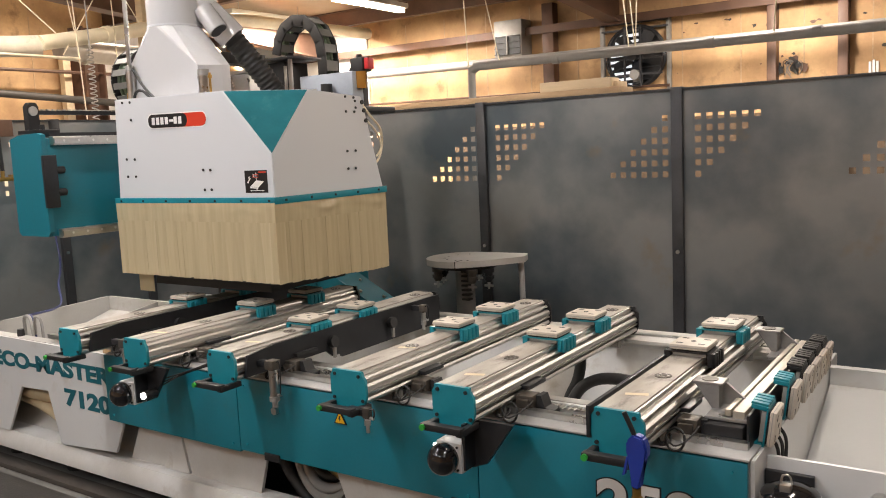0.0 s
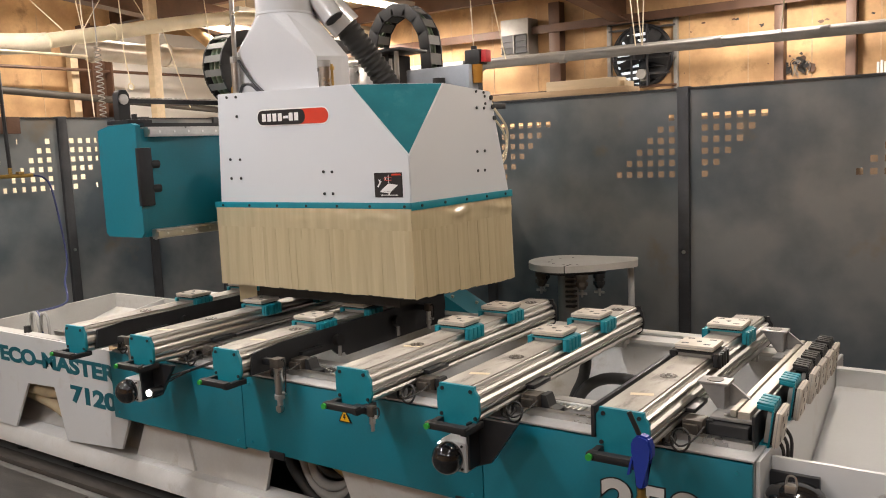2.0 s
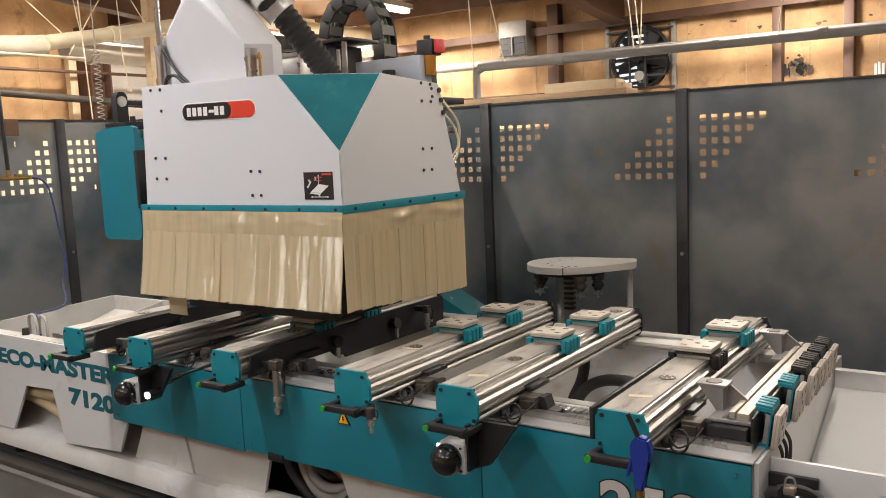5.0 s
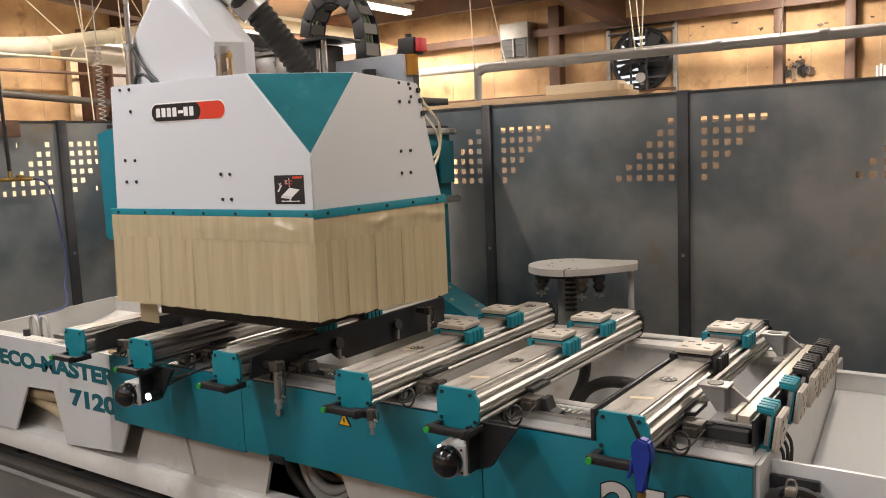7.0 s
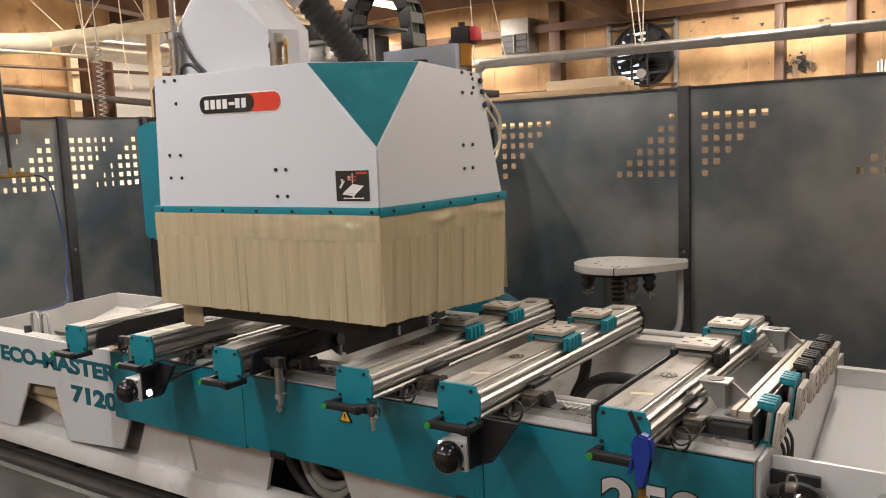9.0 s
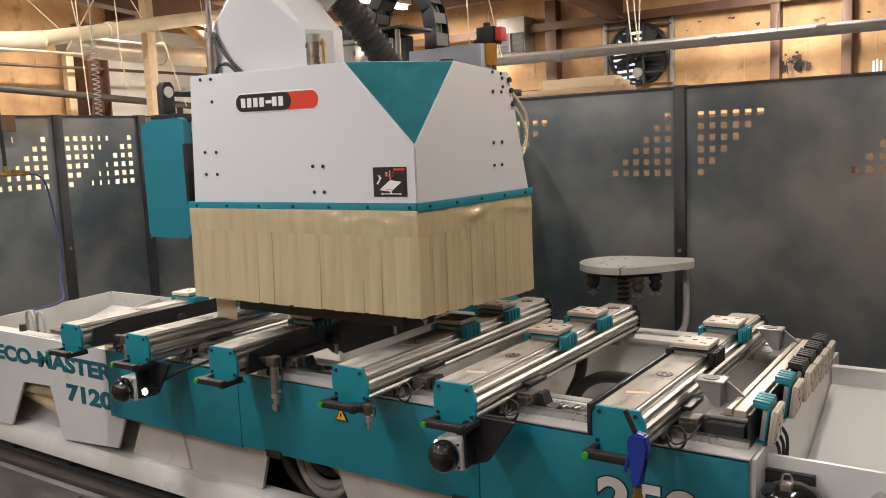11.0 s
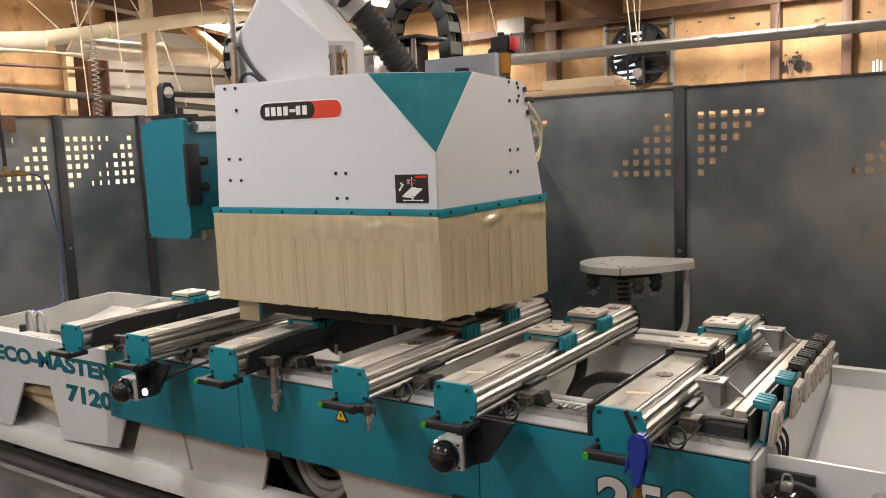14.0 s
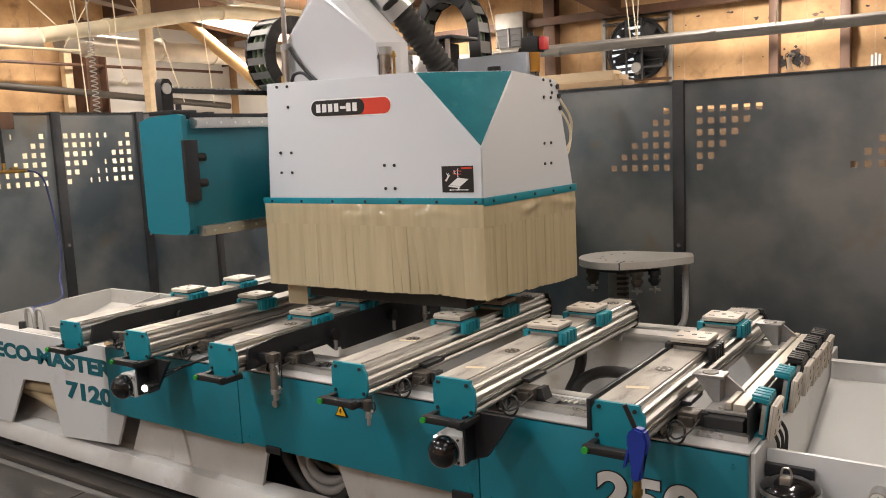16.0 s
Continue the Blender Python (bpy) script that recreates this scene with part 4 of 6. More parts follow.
def console_rail(x, dark):
    t = thing("console_rail", (x, 0.6, 0.727), "aluminium console rail with a dusty top and teal end cap" if not dark else
              "console rail with a black side plate and teal end cap", "rail", "console rails")
    part("extrusion", Mesh().prism(rail_profile(x), "y", 0.012, 1.325), ALU, t, "", False)
    part("top_strip", Mesh().box(x + 0.001, x + 0.104, 0.012, 1.325, 0.8655, TOP, 0.001), ALUD, t, "dusty beige top face")
    for y in (0.37, 1.235):
        d = part("insert", Mesh().rod((x + 0.062, y, 0.8695), (x + 0.062, y, 0.8715), 0.026, seg=24), INSERT, t, "dark round insert")
        for k in range(5):
            a = k * 1.257
            part("pin", Mesh().rod((x + 0.062 + 0.015 * math.cos(a), y + 0.015 * math.sin(a), 0.8715), (x + 0.062 + 0.015 * math.cos(a), y + 0.015 * math.sin(a), 0.8725), 0.004, seg=8), STEEL, d)
    octo = [(0, TOP + .001), (0.126, TOP + .001), (0.128, 0.858), (0.140, 0.842), (0.141, 0.785), (0.131, 0.762), (0.118, 0.748), (0.008, 0.748), (-0.006, 0.762), (-0.010, 0.80), (-0.009, 0.85), (0, 0.862)]
    cap = part("end_cap", Mesh().prism([(x + a, b) for a, b in octo], "y", 0.0, 0.012), TEALP, t, "teal plastic end cap")
    for a, b in ((0.012, 0.856), (0.114, 0.856), (0.006, 0.775), (0.128, 0.775)):
        part("screw", Mesh().rod((x + a, -0.004, b), (x + a, 0.0, b), 0.006, seg=10), BLACK, cap)
    part("end_cap", Mesh().prism([(x + a, b) for a, b in octo], "y", 1.325, 1.335), BLACK, t)
    # pull handle under the cap
    h = Mesh().box(x - 0.008, x + 0.137, -0.075, -0.045, 0.746, 0.768, 0.005).box(x + 0.117, x + 0.139, -0.07, 0.03, 0.741, 0.761, 0.003).box(x - 0.008, x + 0.012, -0.06, 0.02, 0.741, 0.764, 0.003)
    hd = part("handle", h, BLACK, t, "black pull handle")
    part("button", Mesh().rod((x + 0.004, -0.083, 0.757), (x + 0.004, -0.075, 0.757), 0.0095, seg=14), GREEN, hd, "green push button")
    # carriages on the two guide rails
    for y in (0.245, 1.36 - 0.16):
        part("carriage", Mesh().box(x + 0.03, x + 0.10, y - 0.05, y + 0.05, 0.748, 0.7545, 0.002).box(x + 0.02, x + 0.11, y - 0.04, y + 0.04, 0.728, 0.748, 0.003)
             .rod((x + 0.115, y - 0.03, 0.728), (x + 0.115, y - 0.03, 0.755), 0.010), GREYM, t, "cast metal carriage")
    part("clamp_lever", Mesh().box(x + 0.10, x + 0.16, 0.28, 0.36, 0.735, 0.752, 0.004).box(x + 0.13, x + 0.15, 0.24, 0.30, 0.728, 0.74, 0.003), BLACK, t)
    part("cable", Mesh().tube([(x + 0.10, 0.2, 0.757), (x + 0.12, 0.17, 0.735), (x + 0.135, 0.19, 0.700 + 0.03), (x + 0.13, 0.23, 0.74), (x + 0.09, 0.26, 0.752)], 0.005, 6), BLACK, t)
    part("clamp_unit", Mesh().box(x + 0.142, x + 0.200, 0.25, 0.31, 0.7275, 0.785, 0.004).box(x + 0.15, x + 0.19, 0.235, 0.25, 0.745, 0.775, 0.002), INSERT, t, "small grey clamp cylinder")
    part("clamp_foot", Mesh().prism([(x + 0.205, 0.7275), (x + 0.265, 0.7275), (x + 0.265, 0.742), (x + 0.235, 0.748), (x + 0.222, 0.785), (x + 0.205, 0.785)], "y", 0.27, 0.32), BLACK, t)
    part("clamp_arm", Mesh().box(x + 0.12, x + 0.165, 0.30, 0.42, 0.788, 0.802, 0.003), BLACKM, t)
    part("cable_loop", Mesh().tube([(x + 0.165 + 0.026 * math.cos(q), 0.17 + 0.01 * math.sin(q), 0.752 + 0.03 * math.sin(q)) for q in np.linspace(0.6, 6.8, 13)], 0.0035, 6), RUBBER, t)
    part("cable_loop", Mesh().tube([(x + 0.14, 0.16, 0.765), (x + 0.17, 0.14, 0.745), (x + 0.20, 0.16, 0.757), (x + 0.21, 0.24, 0.775)], 0.0025, 6), HOSE if x > 1.5 else RUBBER, t)
    if dark:
        sd = [(0.045, 0.768), (0.06, 0.848), (0.20, 0.862), (1.32, 0.862), (1.32, 0.722), (0.585, 0.722), (0.575, 0.738), (0.525, 0.738), (0.49, 0.768)]
        part("side_plate", Mesh().prism(sd, "x", x + 0.137, x + 0.147), BLACKM, t, "black steel side plate")
        for y in (0.52, 0.92):
            k = part("clamp_knob", Mesh().rod((x + 0.147, y, 0.80), (x + 0.172, y, 0.805), 0.025, seg=18), BLACK, t, "black clamp knob")
            part("lever", Mesh().box(x + 0.158, x + 0.170, y - 0.007, y + 0.007, 0.735, 0.79, 0.003), GREYP, k)
    return t


for i, x in enumerate(RAIL_X):
    if i in (0, 1):
        console_rail(x, i == 0)
rail_a = [o for o in bpy.data.objects if o.name == "console_rail.001"][0]
rail_b = bpy.data.objects["console_rail"]
for i, x in enumerate(RAIL_X):
    if i == 2:
        copy_thing(rail_b, pose(x, 0.6, 0.727))
    elif i > 2:
        copy_thing(rail_a, pose(x, 0.6, 0.727))


for i, dy in ((1, 0.12), (2, 0.16), (3, 0.33), (4, 0.13), (5, 0.15)):
    x = RAIL_X[i]
    rail = [o for o in bpy.data.objects if o.name.startswith("console_rail") and abs(o.location.x - x) < 0.01][0]
    part("tape", Mesh().box(x + 0.03, x + 0.095, dy, dy + 0.022, 0.8702, 0.8706).move(Matrix.Translation((x + 0.06, dy, 0)) @ Matrix.Rotation(0.3, 4, "Z") @ Matrix.Translation((-x - 0.06, -dy, 0))), TAPE, rail, "strip of cream tape")
    if i == 5:
        part("edge_plate", Mesh().box(x - 0.022, x - 0.0105, -0.006, 0.60, 0.785, 0.874, 0.002), BLACKM, rail, "black edge plate")


# ---------------------------------------------------------------- suction pods
def suction_pod(ma, label, group="suction pods on the rails"):
    """Built with its base at the origin."""
    t = thing("suction_pod", (0, 0, 0), label, "pod", group)
    part("base_plate", Mesh().box(-0.055, 0.055, -0.05, 0.05, 0.001, 0.014, 0.002), GREYM, t, "grey base plate")
    cl = Mesh()
    for s in (-1, 1):
        cl.box(s * 0.060, s * 0.076, -0.055, 0.055, -0.028, 0.018, 0.003)
        for k in range(4):
            cl.box(s * 0.074, s * 0.084, -0.05 + k * 0.027, -0.031 + k * 0.027, -0.03, 0.016, 0.002)
    cl.box(-0.066, 0.066, -0.058, 0.058, 0.014, 0.019, 0.002)
    part("clamp", cl, ma, t)
    part("gasket", Mesh().box(-0.058, 0.058, -0.052, 0.052, 0.019, 0.024, 0.002), RUBBER, t)
    pl = part("plate", Mesh().box(-0.063, 0.063, -0.060, 0.060, 0.024, 0.042, 0.006), PODW, t, "pale worn vacuum plate")
    part("groove", Mesh().box(-0.0638, 0.0638, -0.0608, 0.0608, 0.032, 0.034), GREYM, pl)
    for sx in (-1, 1):
        for sy in (-1, 1):
            part("slot", Mesh().box(sx * 0.036 - 0.011, sx * 0.036 + 0.011, sy * 0.034 - 0.005, sy * 0.034 + 0.005, 0.0415, 0.0425, 0.0), SLOT, pl)
    part("hole", Mesh().rod((0, 0, 0.0415), (0, 0, 0.0426), 0.009, seg=14), SLOT, pl)
    return t


pod = suction_pod(TEALP, "teal suction pod with a pale worn plate clamped on a rail")
first = True
for i, y in ((0, 0.655), (0, 0.99), (1, 0.67), (1, 1.01), (2, 0.485), (2, 0.79), (3, 0.65), (3, 0.972), (4, 0.65), (4, 0.975), (5, 1.005)):
    m = pose(RAIL_X[i] + 0.062, y, TOP)
    if first:
        pod.matrix_basis, first = m, False
    else:
        copy_thing(pod, m)
black_pod = suction_pod(BLACK, "black suction pod with a pale plate clamped on a rail")
black_pod.matrix_basis = pose(RAIL_X[5] + 0.062, 0.663, TOP)
# spare pods parked upright on the side holder
STORE = [(0.35, pod), (0.61, pod), (0.79, black_pod), (0.91, black_pod), (1.03, black_pod), (1.15, black_pod)]
for y, src in STORE:
    o = copy_thing(src, pose(2.512, y, 0.778, 0, 97, 2) @ Matrix.Diagonal((0.80, 0.92, 1, 1)))
    tagged(o, "spare suction pod parked upright on a side holder", "pod", "spare pods")

# ---------------------------------------------------------------- side holder on the last rail
holder = thing("pod_holder", (2.42, 0.7, 0.73), "grey cast brackets carrying an aluminium bar for spare pods", "holder")
for y in (0.40, 1.13):
    b = Mesh().box(2.305, 2.395, y - 0.035, y + 0.035, 0.860, 0.868, 0.002)
    b.prism([(2.315, 0.860), (2.385, 0.860), (2.385, 0.79), (2.365, 0.79)], "y", y - 0.033, y + 0.033)
    b.prism([(2.385, 0.862), (2.385, 0.79), (2.475, 0.79)], "y", y + 0.020, y + 0.030)
    b.box(2.365, 2.49, y - 0.11, y + 0.04, 0.782, 0.792, 0.003)
    br = part("bracket", b, CAST, holder, "grey cast bracket")
    part("insert", Mesh().rod((2.35, y, 0.868), (2.35, y, 0.870), 0.024, seg=20), INSERT, br)
    for dx, dy in ((2.41, -0.09), (2.47, -0.09), (2.475, -0.02)):
        part("bolt", Mesh().rod((dx, y + dy, 0.792), (dx, y + dy, 0.798), 0.010, seg=10), STEEL, br)
part("bar", Mesh().box(2.42, 2.437, 0.30, 1.22, 0.795, 0.815, 0.002).box(2.441, 2.475, 0.30, 1.22, 0.785, 0.813, 0.002), PALEBAR, holder, "pale aluminium bar")
part("back_plate", Mesh().box(2.492, 2.500, 0.25, 1.22, 0.70, 0.82, 0.002), BLACKM, holder, "black plate")
part("block", Mesh().box(2.37, 2.48, 0.26, 0.34, 0.729, 0.78, 0.006), BLACK, holder)
part("leg", Mesh().box(2.38, 2.42, 0.30, 0.34, 0.727, 0.781).box(2.38, 2.42, 1.10, 1.14, 0.727, 0.79), STEEL, holder)
for k in range(3):
    part("cable", Mesh().tube([(2.49, 0.36 + k * 0.05, 0.74), (2.525, 0.36 + k * 0.05, 0.735), (2.55, 0.36 + k * 0.05, 0.70), (2.55, 0.36 + k * 0.05, 0.64)], 0.0055, 6), RUBBER, holder)

# ---------------------------------------------------------------- operator parts on the rail fronts


def dome_switch(x):
    t = thing("dome_switch", (x, -0.02, 0.66), "glossy black dome switch in a white box under a rail", "switch", "dome switches")
    part("bracket", Mesh().prism([(x + 0.02, 0.754), (x + 0.22, 0.754), (x + 0.125, 0.62), (x + 0.075, 0.60), (x + 0.02, 0.60)], "y", 0.035, 0.05), BLACKM, t, "black steel bracket")
    part("bracket_side", Mesh().box(x + 0.075, x + 0.085, -0.02, 0.05, 0.61, 0.754), BLACKM, t)
    bx = part("box", Mesh().box(x - 0.015, x + 0.078, -0.03, 0.034, 0.60, 0.695, 0.008), WHITE, t, "white switch box")
    for a, b in ((0.0, 0.612), (0.064, 0.612), (0.064, 0.683), (0.0, 0.683)):
        part("screw", Mesh().rod((x + a, -0.034, b), (x + a, -0.03, b), 0.004, seg=8), BLACK, bx)
    part("dome", Mesh().ball((x + 0.021, -0.045, 0.645), 0.050, 1, 0.95, 1, 28), GLOSSB, t, "glossy black dome")
    return t


dome_switch(0.072)
copy_thing(bpy.data.objects["dome_switch"], pose(RAIL_X[4] + 0.043 - 0.012, -0.02, 0.670))
wires = thing("switch_cables", (0.3, 0.1, 0.7), "thin black cables from the switch bracket to the rail", "cable")
for k in range(3):
    part("strand", Mesh().tube([(0.20 + 0.015 * k, 0.05, 0.66 + 0.02 * k), (0.30 + 0.02 * k, 0.10, 0.715 + 0.01 * k), (0.42, 0.20, 0.755 + 0.006 * k), (0.50, 0.33, 0.77)], 0.003, 6), RUBBER, wires)
lamp = thing("signal_lamp", (0.206, -0.02, 0.646), "small bright white signal lamp beside the switch", "lamp")
part("lens", Mesh().rod((0.205, -0.028, 0.647), (0.205, -0.02, 0.647), 0.0135, seg=20), LED, lamp, "glowing white lens")
part("socket", Mesh().rod((0.205, -0.02, 0.647), (0.205, 0.035, 0.647), 0.019, seg=20), BLACK, lamp)
lamp2 = thing("signal_lamp", (1.642, -0.02, 0.688), "small bright white signal lamp beside the switch", "lamp")
part("lens", Mesh().rod((1.642, -0.030, 0.688), (1.642, -0.026, 0.688), 0.007, seg=16), LED, lamp2, "glowing white lens")


def stop_cylinder(x, y, top, length, r=0.016):
    t = thing("stop_cylinder", (x, y, top - length), "steel pneumatic stop cylinder on the rail side", "cylinder", "stop cylinders")
    part("barrel", Mesh().rod((x, y, top - length), (x, y, top - 0.035), r * 0.92, seg=18), STEEL, t)
    part("mount", Mesh().box(x - 0.075, x - r, y - 0.012, y + 0.012, top - 0.03, top - 0.006, 0.002), BLACKM, t)
    part("head", Mesh().box(x - r * 1.2, x + r * 1.2, y - r * 1.2, y + r * 1.2, top - 0.036, top, 0.004), INSERT, t)
    part("tip", Mesh().rod((x, y, top - length - 0.03), (x, y, top - length), r * 0.65, seg=12).rod((x, y, top - length - 0.005), (x, y, top - length + 0.012), r * 1.08, seg=16), GREYM, t)
    part("fitting", Mesh().rod((x + r, y, top - length + 0.02), (x + r + 0.016, y, top - length + 0.02), 0.006, seg=8), STEEL, t)
    part("hose", Mesh().tube([(x + r * 0.8, y, top - 0.01), (x + r + 0.016, y, top - 0.005), (x + r + 0.02, y, top - 0.4 * length), (x + r + 0.012, y, top - length + 0.02)], 0.003, 6), BLACK, t)


stop_cylinder(0.81, 0.115, 0.828, 0.152, 0.018)
stop_cylinder(1.372, -0.02, 0.765, 0.055, 0.010)
stop_cylinder(0.035, 0.03, 0.855, 0.12)
stop_cylinder(0.80, 1.10, 0.855, 0.09, 0.012)

gun = thing("air_gun", (2.32, -0.1, 0.74), "blue plastic air blow gun hung on the handle", "tool")
body = Mesh()
body.prism([(2.292, 0.836), (2.312, 0.856), (2.338, 0.850), (2.348, 0.82), (2.345, 0.795), (2.332, 0.782), (2.326, 0.715), (2.303, 0.715), (2.305, 0.775), (2.292, 0.80)], "y", -0.118, -0.088)
bmesh.ops.bevel(body.bm, geom=list(body.bm.edges), offset=0.005, segments=2, affect="EDGES")
part("body", body, BLUE, gun)
part("nozzle", Mesh().rod((2.312, -0.103, 0.848), (2.285, -0.106, 0.908), 0.0065), BLACK, gun)
part("trigger", Mesh().prism([(2.29, 0.792), (2.296, 0.796), (2.285, 0.745), (2.278, 0.742)], "y", -0.11, -0.096), BLUE, gun)
part("fitting", Mesh().rod((2.314, -0.103, 0.66), (2.314, -0.103, 0.713), 0.011).rod((2.314, -0.103, 0.675), (2.314, -0.103, 0.69), 0.014, seg=6), BRASS, gun, "brass fitting")
part("hose", Mesh().tube([(2.314, -0.103, 0.665), (2.314, -0.10, 0.55), (2.33, -0.08, 0.3), (2.40, 0.0, 0.02)], 0.008, 8), RUBBER, gun)

# ---------------------------------------------------------------- travelling gantry
gantry = thing("gantry", (0.04, 1.5, 0), "teal gantry arm with steel guide rails over the machine", "gantry")
arm = Mesh().box(-0.10, 0.18, 0.30, 2.78, 1.232, 1.72, 0.006)
part("arm", arm, TEAL, gantry)
part("end_cover", Mesh().prism([(-0.10, 1.25), (-0.08, 1.232), (0.165, 1.232), (0.185, 1.255), (0.185, 1.735), (0.155, 1.745), (-0.02, 1.740), (-0.10, 1.722)], "y", 0.285, 0.31), TEAL, gantry)
for z in (1.705, 1.245):
    g = part("guide_rail", Mesh().box(0.18, 0.215, 0.33, 2.82, z - 0.022, z + 0.022, 0.003).box(0.215, 0.228, 0.33, 2.82, z - 0.012, z + 0.012), STEEL, gantry, "steel guide rail")
    for y in np.arange(0.38, 2.8, 0.08):
        part("bolt", Mesh().rod((0.228, y, z), (0.230, y, z), 0.006, seg=8), PAPER, g)
part("top_rail", Mesh().box(0.02, 0.19, 0.33, 2.75, 1.728, 1.745), BLACKM, gantry)
for y in (0.31, 2.70):
    s = part("stop_bar", Mesh().box(0.182, 0.205, y - 0.035, y + 0.035, 1.375, 1.635, 0.004), BLACKM, gantry, "black end stop")
    for z in (1.45, 1.56):
        part("buffer", Mesh().rod((0.19, y + 0.03 if y < 1 else y - 0.03, z), (0.19, y + 0.075 if y < 1 else y - 0.075, z), 0.018), RUBBER, s)
part("cover", Mesh().box(0.206, 0.222, 2.60, 2.76, 1.36, 1.64), TEAL, gantry)
ear = Mesh().prism([(0.335, 1.752), (0.395, 1.752), (0.395, 1.885), (0.38, 1.905), (0.35, 1.905), (0.335, 1.885)], "x", -0.035, 0.005)
e = part("chain_ear", ear, BLACK, gantry, "black bracket with an eye")
part("eye", Mesh().rod((0.005, 0.362, 1.862), (0.012, 0.362, 1.862), 0.024, seg=18), STEEL, e)
part("ear_foot", Mesh().box(-0.06, 0.10, 0.31, 0.44, 1.746, 1.765, 0.003).rod((0.08, 0.36, 1.765), (0.08, 0.36, 1.79), 0.014, seg=6), BLACKM, gantry)
part("rack_bar", Mesh().box(-0.03, -0.005, 0.39, 2.7, 1.845, 1.866), BLACKM, gantry, "toothed black bar")
tooth = Mesh()
for y in np.arange(0.42, 2.6, 0.03):
    tooth.box(-0.028, -0.007, y, y + 0.014, 1.866, 1.873)
part("rack_teeth", tooth, GREYM, gantry)
part("column", Mesh().box(-0.12, 0.19, 2.15, 2.72, 0.42, 1.214, 0.01), TEAL, gantry)
part("column_foot", Mesh().box(-0.35, 0.55, 1.95, 2.78, 0.30, 0.42, 0.006), TEAL, gantry)
gus = part("gusset", Mesh().prism([(0.19, 0.42), (0.98, 0.42), (0.19, 0.83)], "y", 2.16, 2.40), TEAL, gantry)
for k in range(6):
    gx = 0.34 + 0.1 * k
    gz = 0.83 - (gx - 0.19) * 0.519
    part("stud", Mesh().rod((gx, 2.20 + 0.12 * (k % 2), gz), (gx + 0.006, 2.20 + 0.12 * (k % 2), gz + 0.012), 0.011, seg=10), PALEBAR, gus)
part("carriage", Mesh().box(-0.45, 0.65, 1.47, 2.7, 0.0, 0.30, 0.01), BLACKM, gantry)

# tool magazine riding with the gantry
mag = thing("tool_magazine", (1.3, 2.4, 0.4), "pale round tool changer plate on a slotted post", "tool changer")
ring = [(1.262 + 0.242 * math.cos(a), 2.385 + 0.242 * math.sin(a)) for a in np.linspace(radians(105), radians(292), 26)]
ring += [(1.47, 2.262), (1.60, 2.46), (1.622, 2.50), (1.622, 2.53), (1.585, 2.63), (1.565, 2.645), (1.42, 2.63)]
disc = Mesh().prism(ring, "z", 0.848, 0.886)
top = part("disc", disc, DUSTW, mag, "pale dusty round plate")
part("split", Mesh().box(1.335, 1.341, 2.155, 2.24, 0.846, 0.8875), BLACK, top)
for k in range(7):
    a = radians(120 + 30 * k)
    part("hole", Mesh().rod((1.30 + 0.15 * math.cos(a), 2.375 + 0.15 * math.sin(a), 0.886), (1.30 + 0.15 * math.cos(a), 2.375 + 0.15 * math.sin(a), 0.8868), 0.007, seg=10), SLOT, top)
part("gripper_ring", Mesh().rod((1.27, 2.395, 0.825), (1.27, 2.395, 0.848), 0.200, seg=30), BLACKM, mag)
for k, (px, py, dark) in enumerate(((1.13, 2.27, False), (1.40, 2.25, False), (1.47, 2.33, True), (1.25, 2.57, True), (1.07, 2.42, True))):
    tl = part("tool", Mesh().rod((px, py, 0.805), (px, py, 0.83), 0.036, seg=18).rod((px, py, 0.785), (px, py, 0.805), 0.026, seg=18).rod((px, py, 0.765), (px, py, 0.785), 0.034, seg=6).rod((px, py, 0.745), (px, py, 0.765), 0.020, 0.030, seg=18), BLACKM if dark else INSERT, mag, "steel tool holder")
    part("cutter", Mesh().rod((px, py, 0.70), (px, py, 0.745), 0.006, 0.010).box(px - 0.03, px + 0.03, py - 0.006, py + 0.006, 0.715, 0.728), STEEL, tl)
post = part("post", Mesh().rod((1.205, 2.47, 0.31), (1.205, 2.47, 0.826), 0.062, seg=26), GREYM, mag, "grey slotted post")
for k in range(7):
    part("slot", Mesh().box(1.215, 1.27, 2.395, 2.44, 0.60 + k * 0.03, 0.612 + k * 0.03, m=Matrix.Translation((0.006, 0.002, 0))), SLOT, post)
part("post_foot", Mesh().box(1.1, 1.4, 2.3, 2.64, 0.26, 0.31), BLACKM, mag)
part("crossbar", Mesh().box(0.655, 1.4, 2.40, 2.55, 0.0, 0.26), BLACKM, mag)
part("support_pipe", Mesh().tube([(1.55, 2.60, 0.85), (1.548, 2.61, 0.7), (1.54, 2.62, 0.52), (1.51, 2.62, 0.45), (1.44, 2.62, 0.40), (1.36, 2.60, 0.30)], 0.019, 12), WHITE, mag, "white bent support pipe")

# ---------------------------------------------------------------- machining head
head = thing("machining_head", (0.87, 1.0, 1.335), "white machine head hood with teal corner and yellowed strip curtain", "machine head")
A, B, C_, D = (0.322, 0.624, 1.362), (1.443, 0.624, 1.362), (1.443, 1.392, 1.362), (0.322, 1.392, 1.362)
a_, e_, f_, c_, d_ = (0.350, 0.624, 1.864), (1.154, 0.624, 1.850), (1.443, 0.882, 1.843), (1.443, 1.258, 1.818), (0.350, 1.258, 1.836)
v_ = (1.443, 0.624, 1.552)
hood = Mesh()
H = {n: hood.bm.verts.new(p) for n, p in dict(A=A, B=B, C=C_, D=D, a=a_, e=e_, f=f_, c=c_, d=d_, v=v_).items()}
for fs in ("ABvea", "BCcfv", "evf", "DCcd", "ADda", "aefcd", "ABCD"):
    hood.bm.faces.new([H[n] for n in fs])
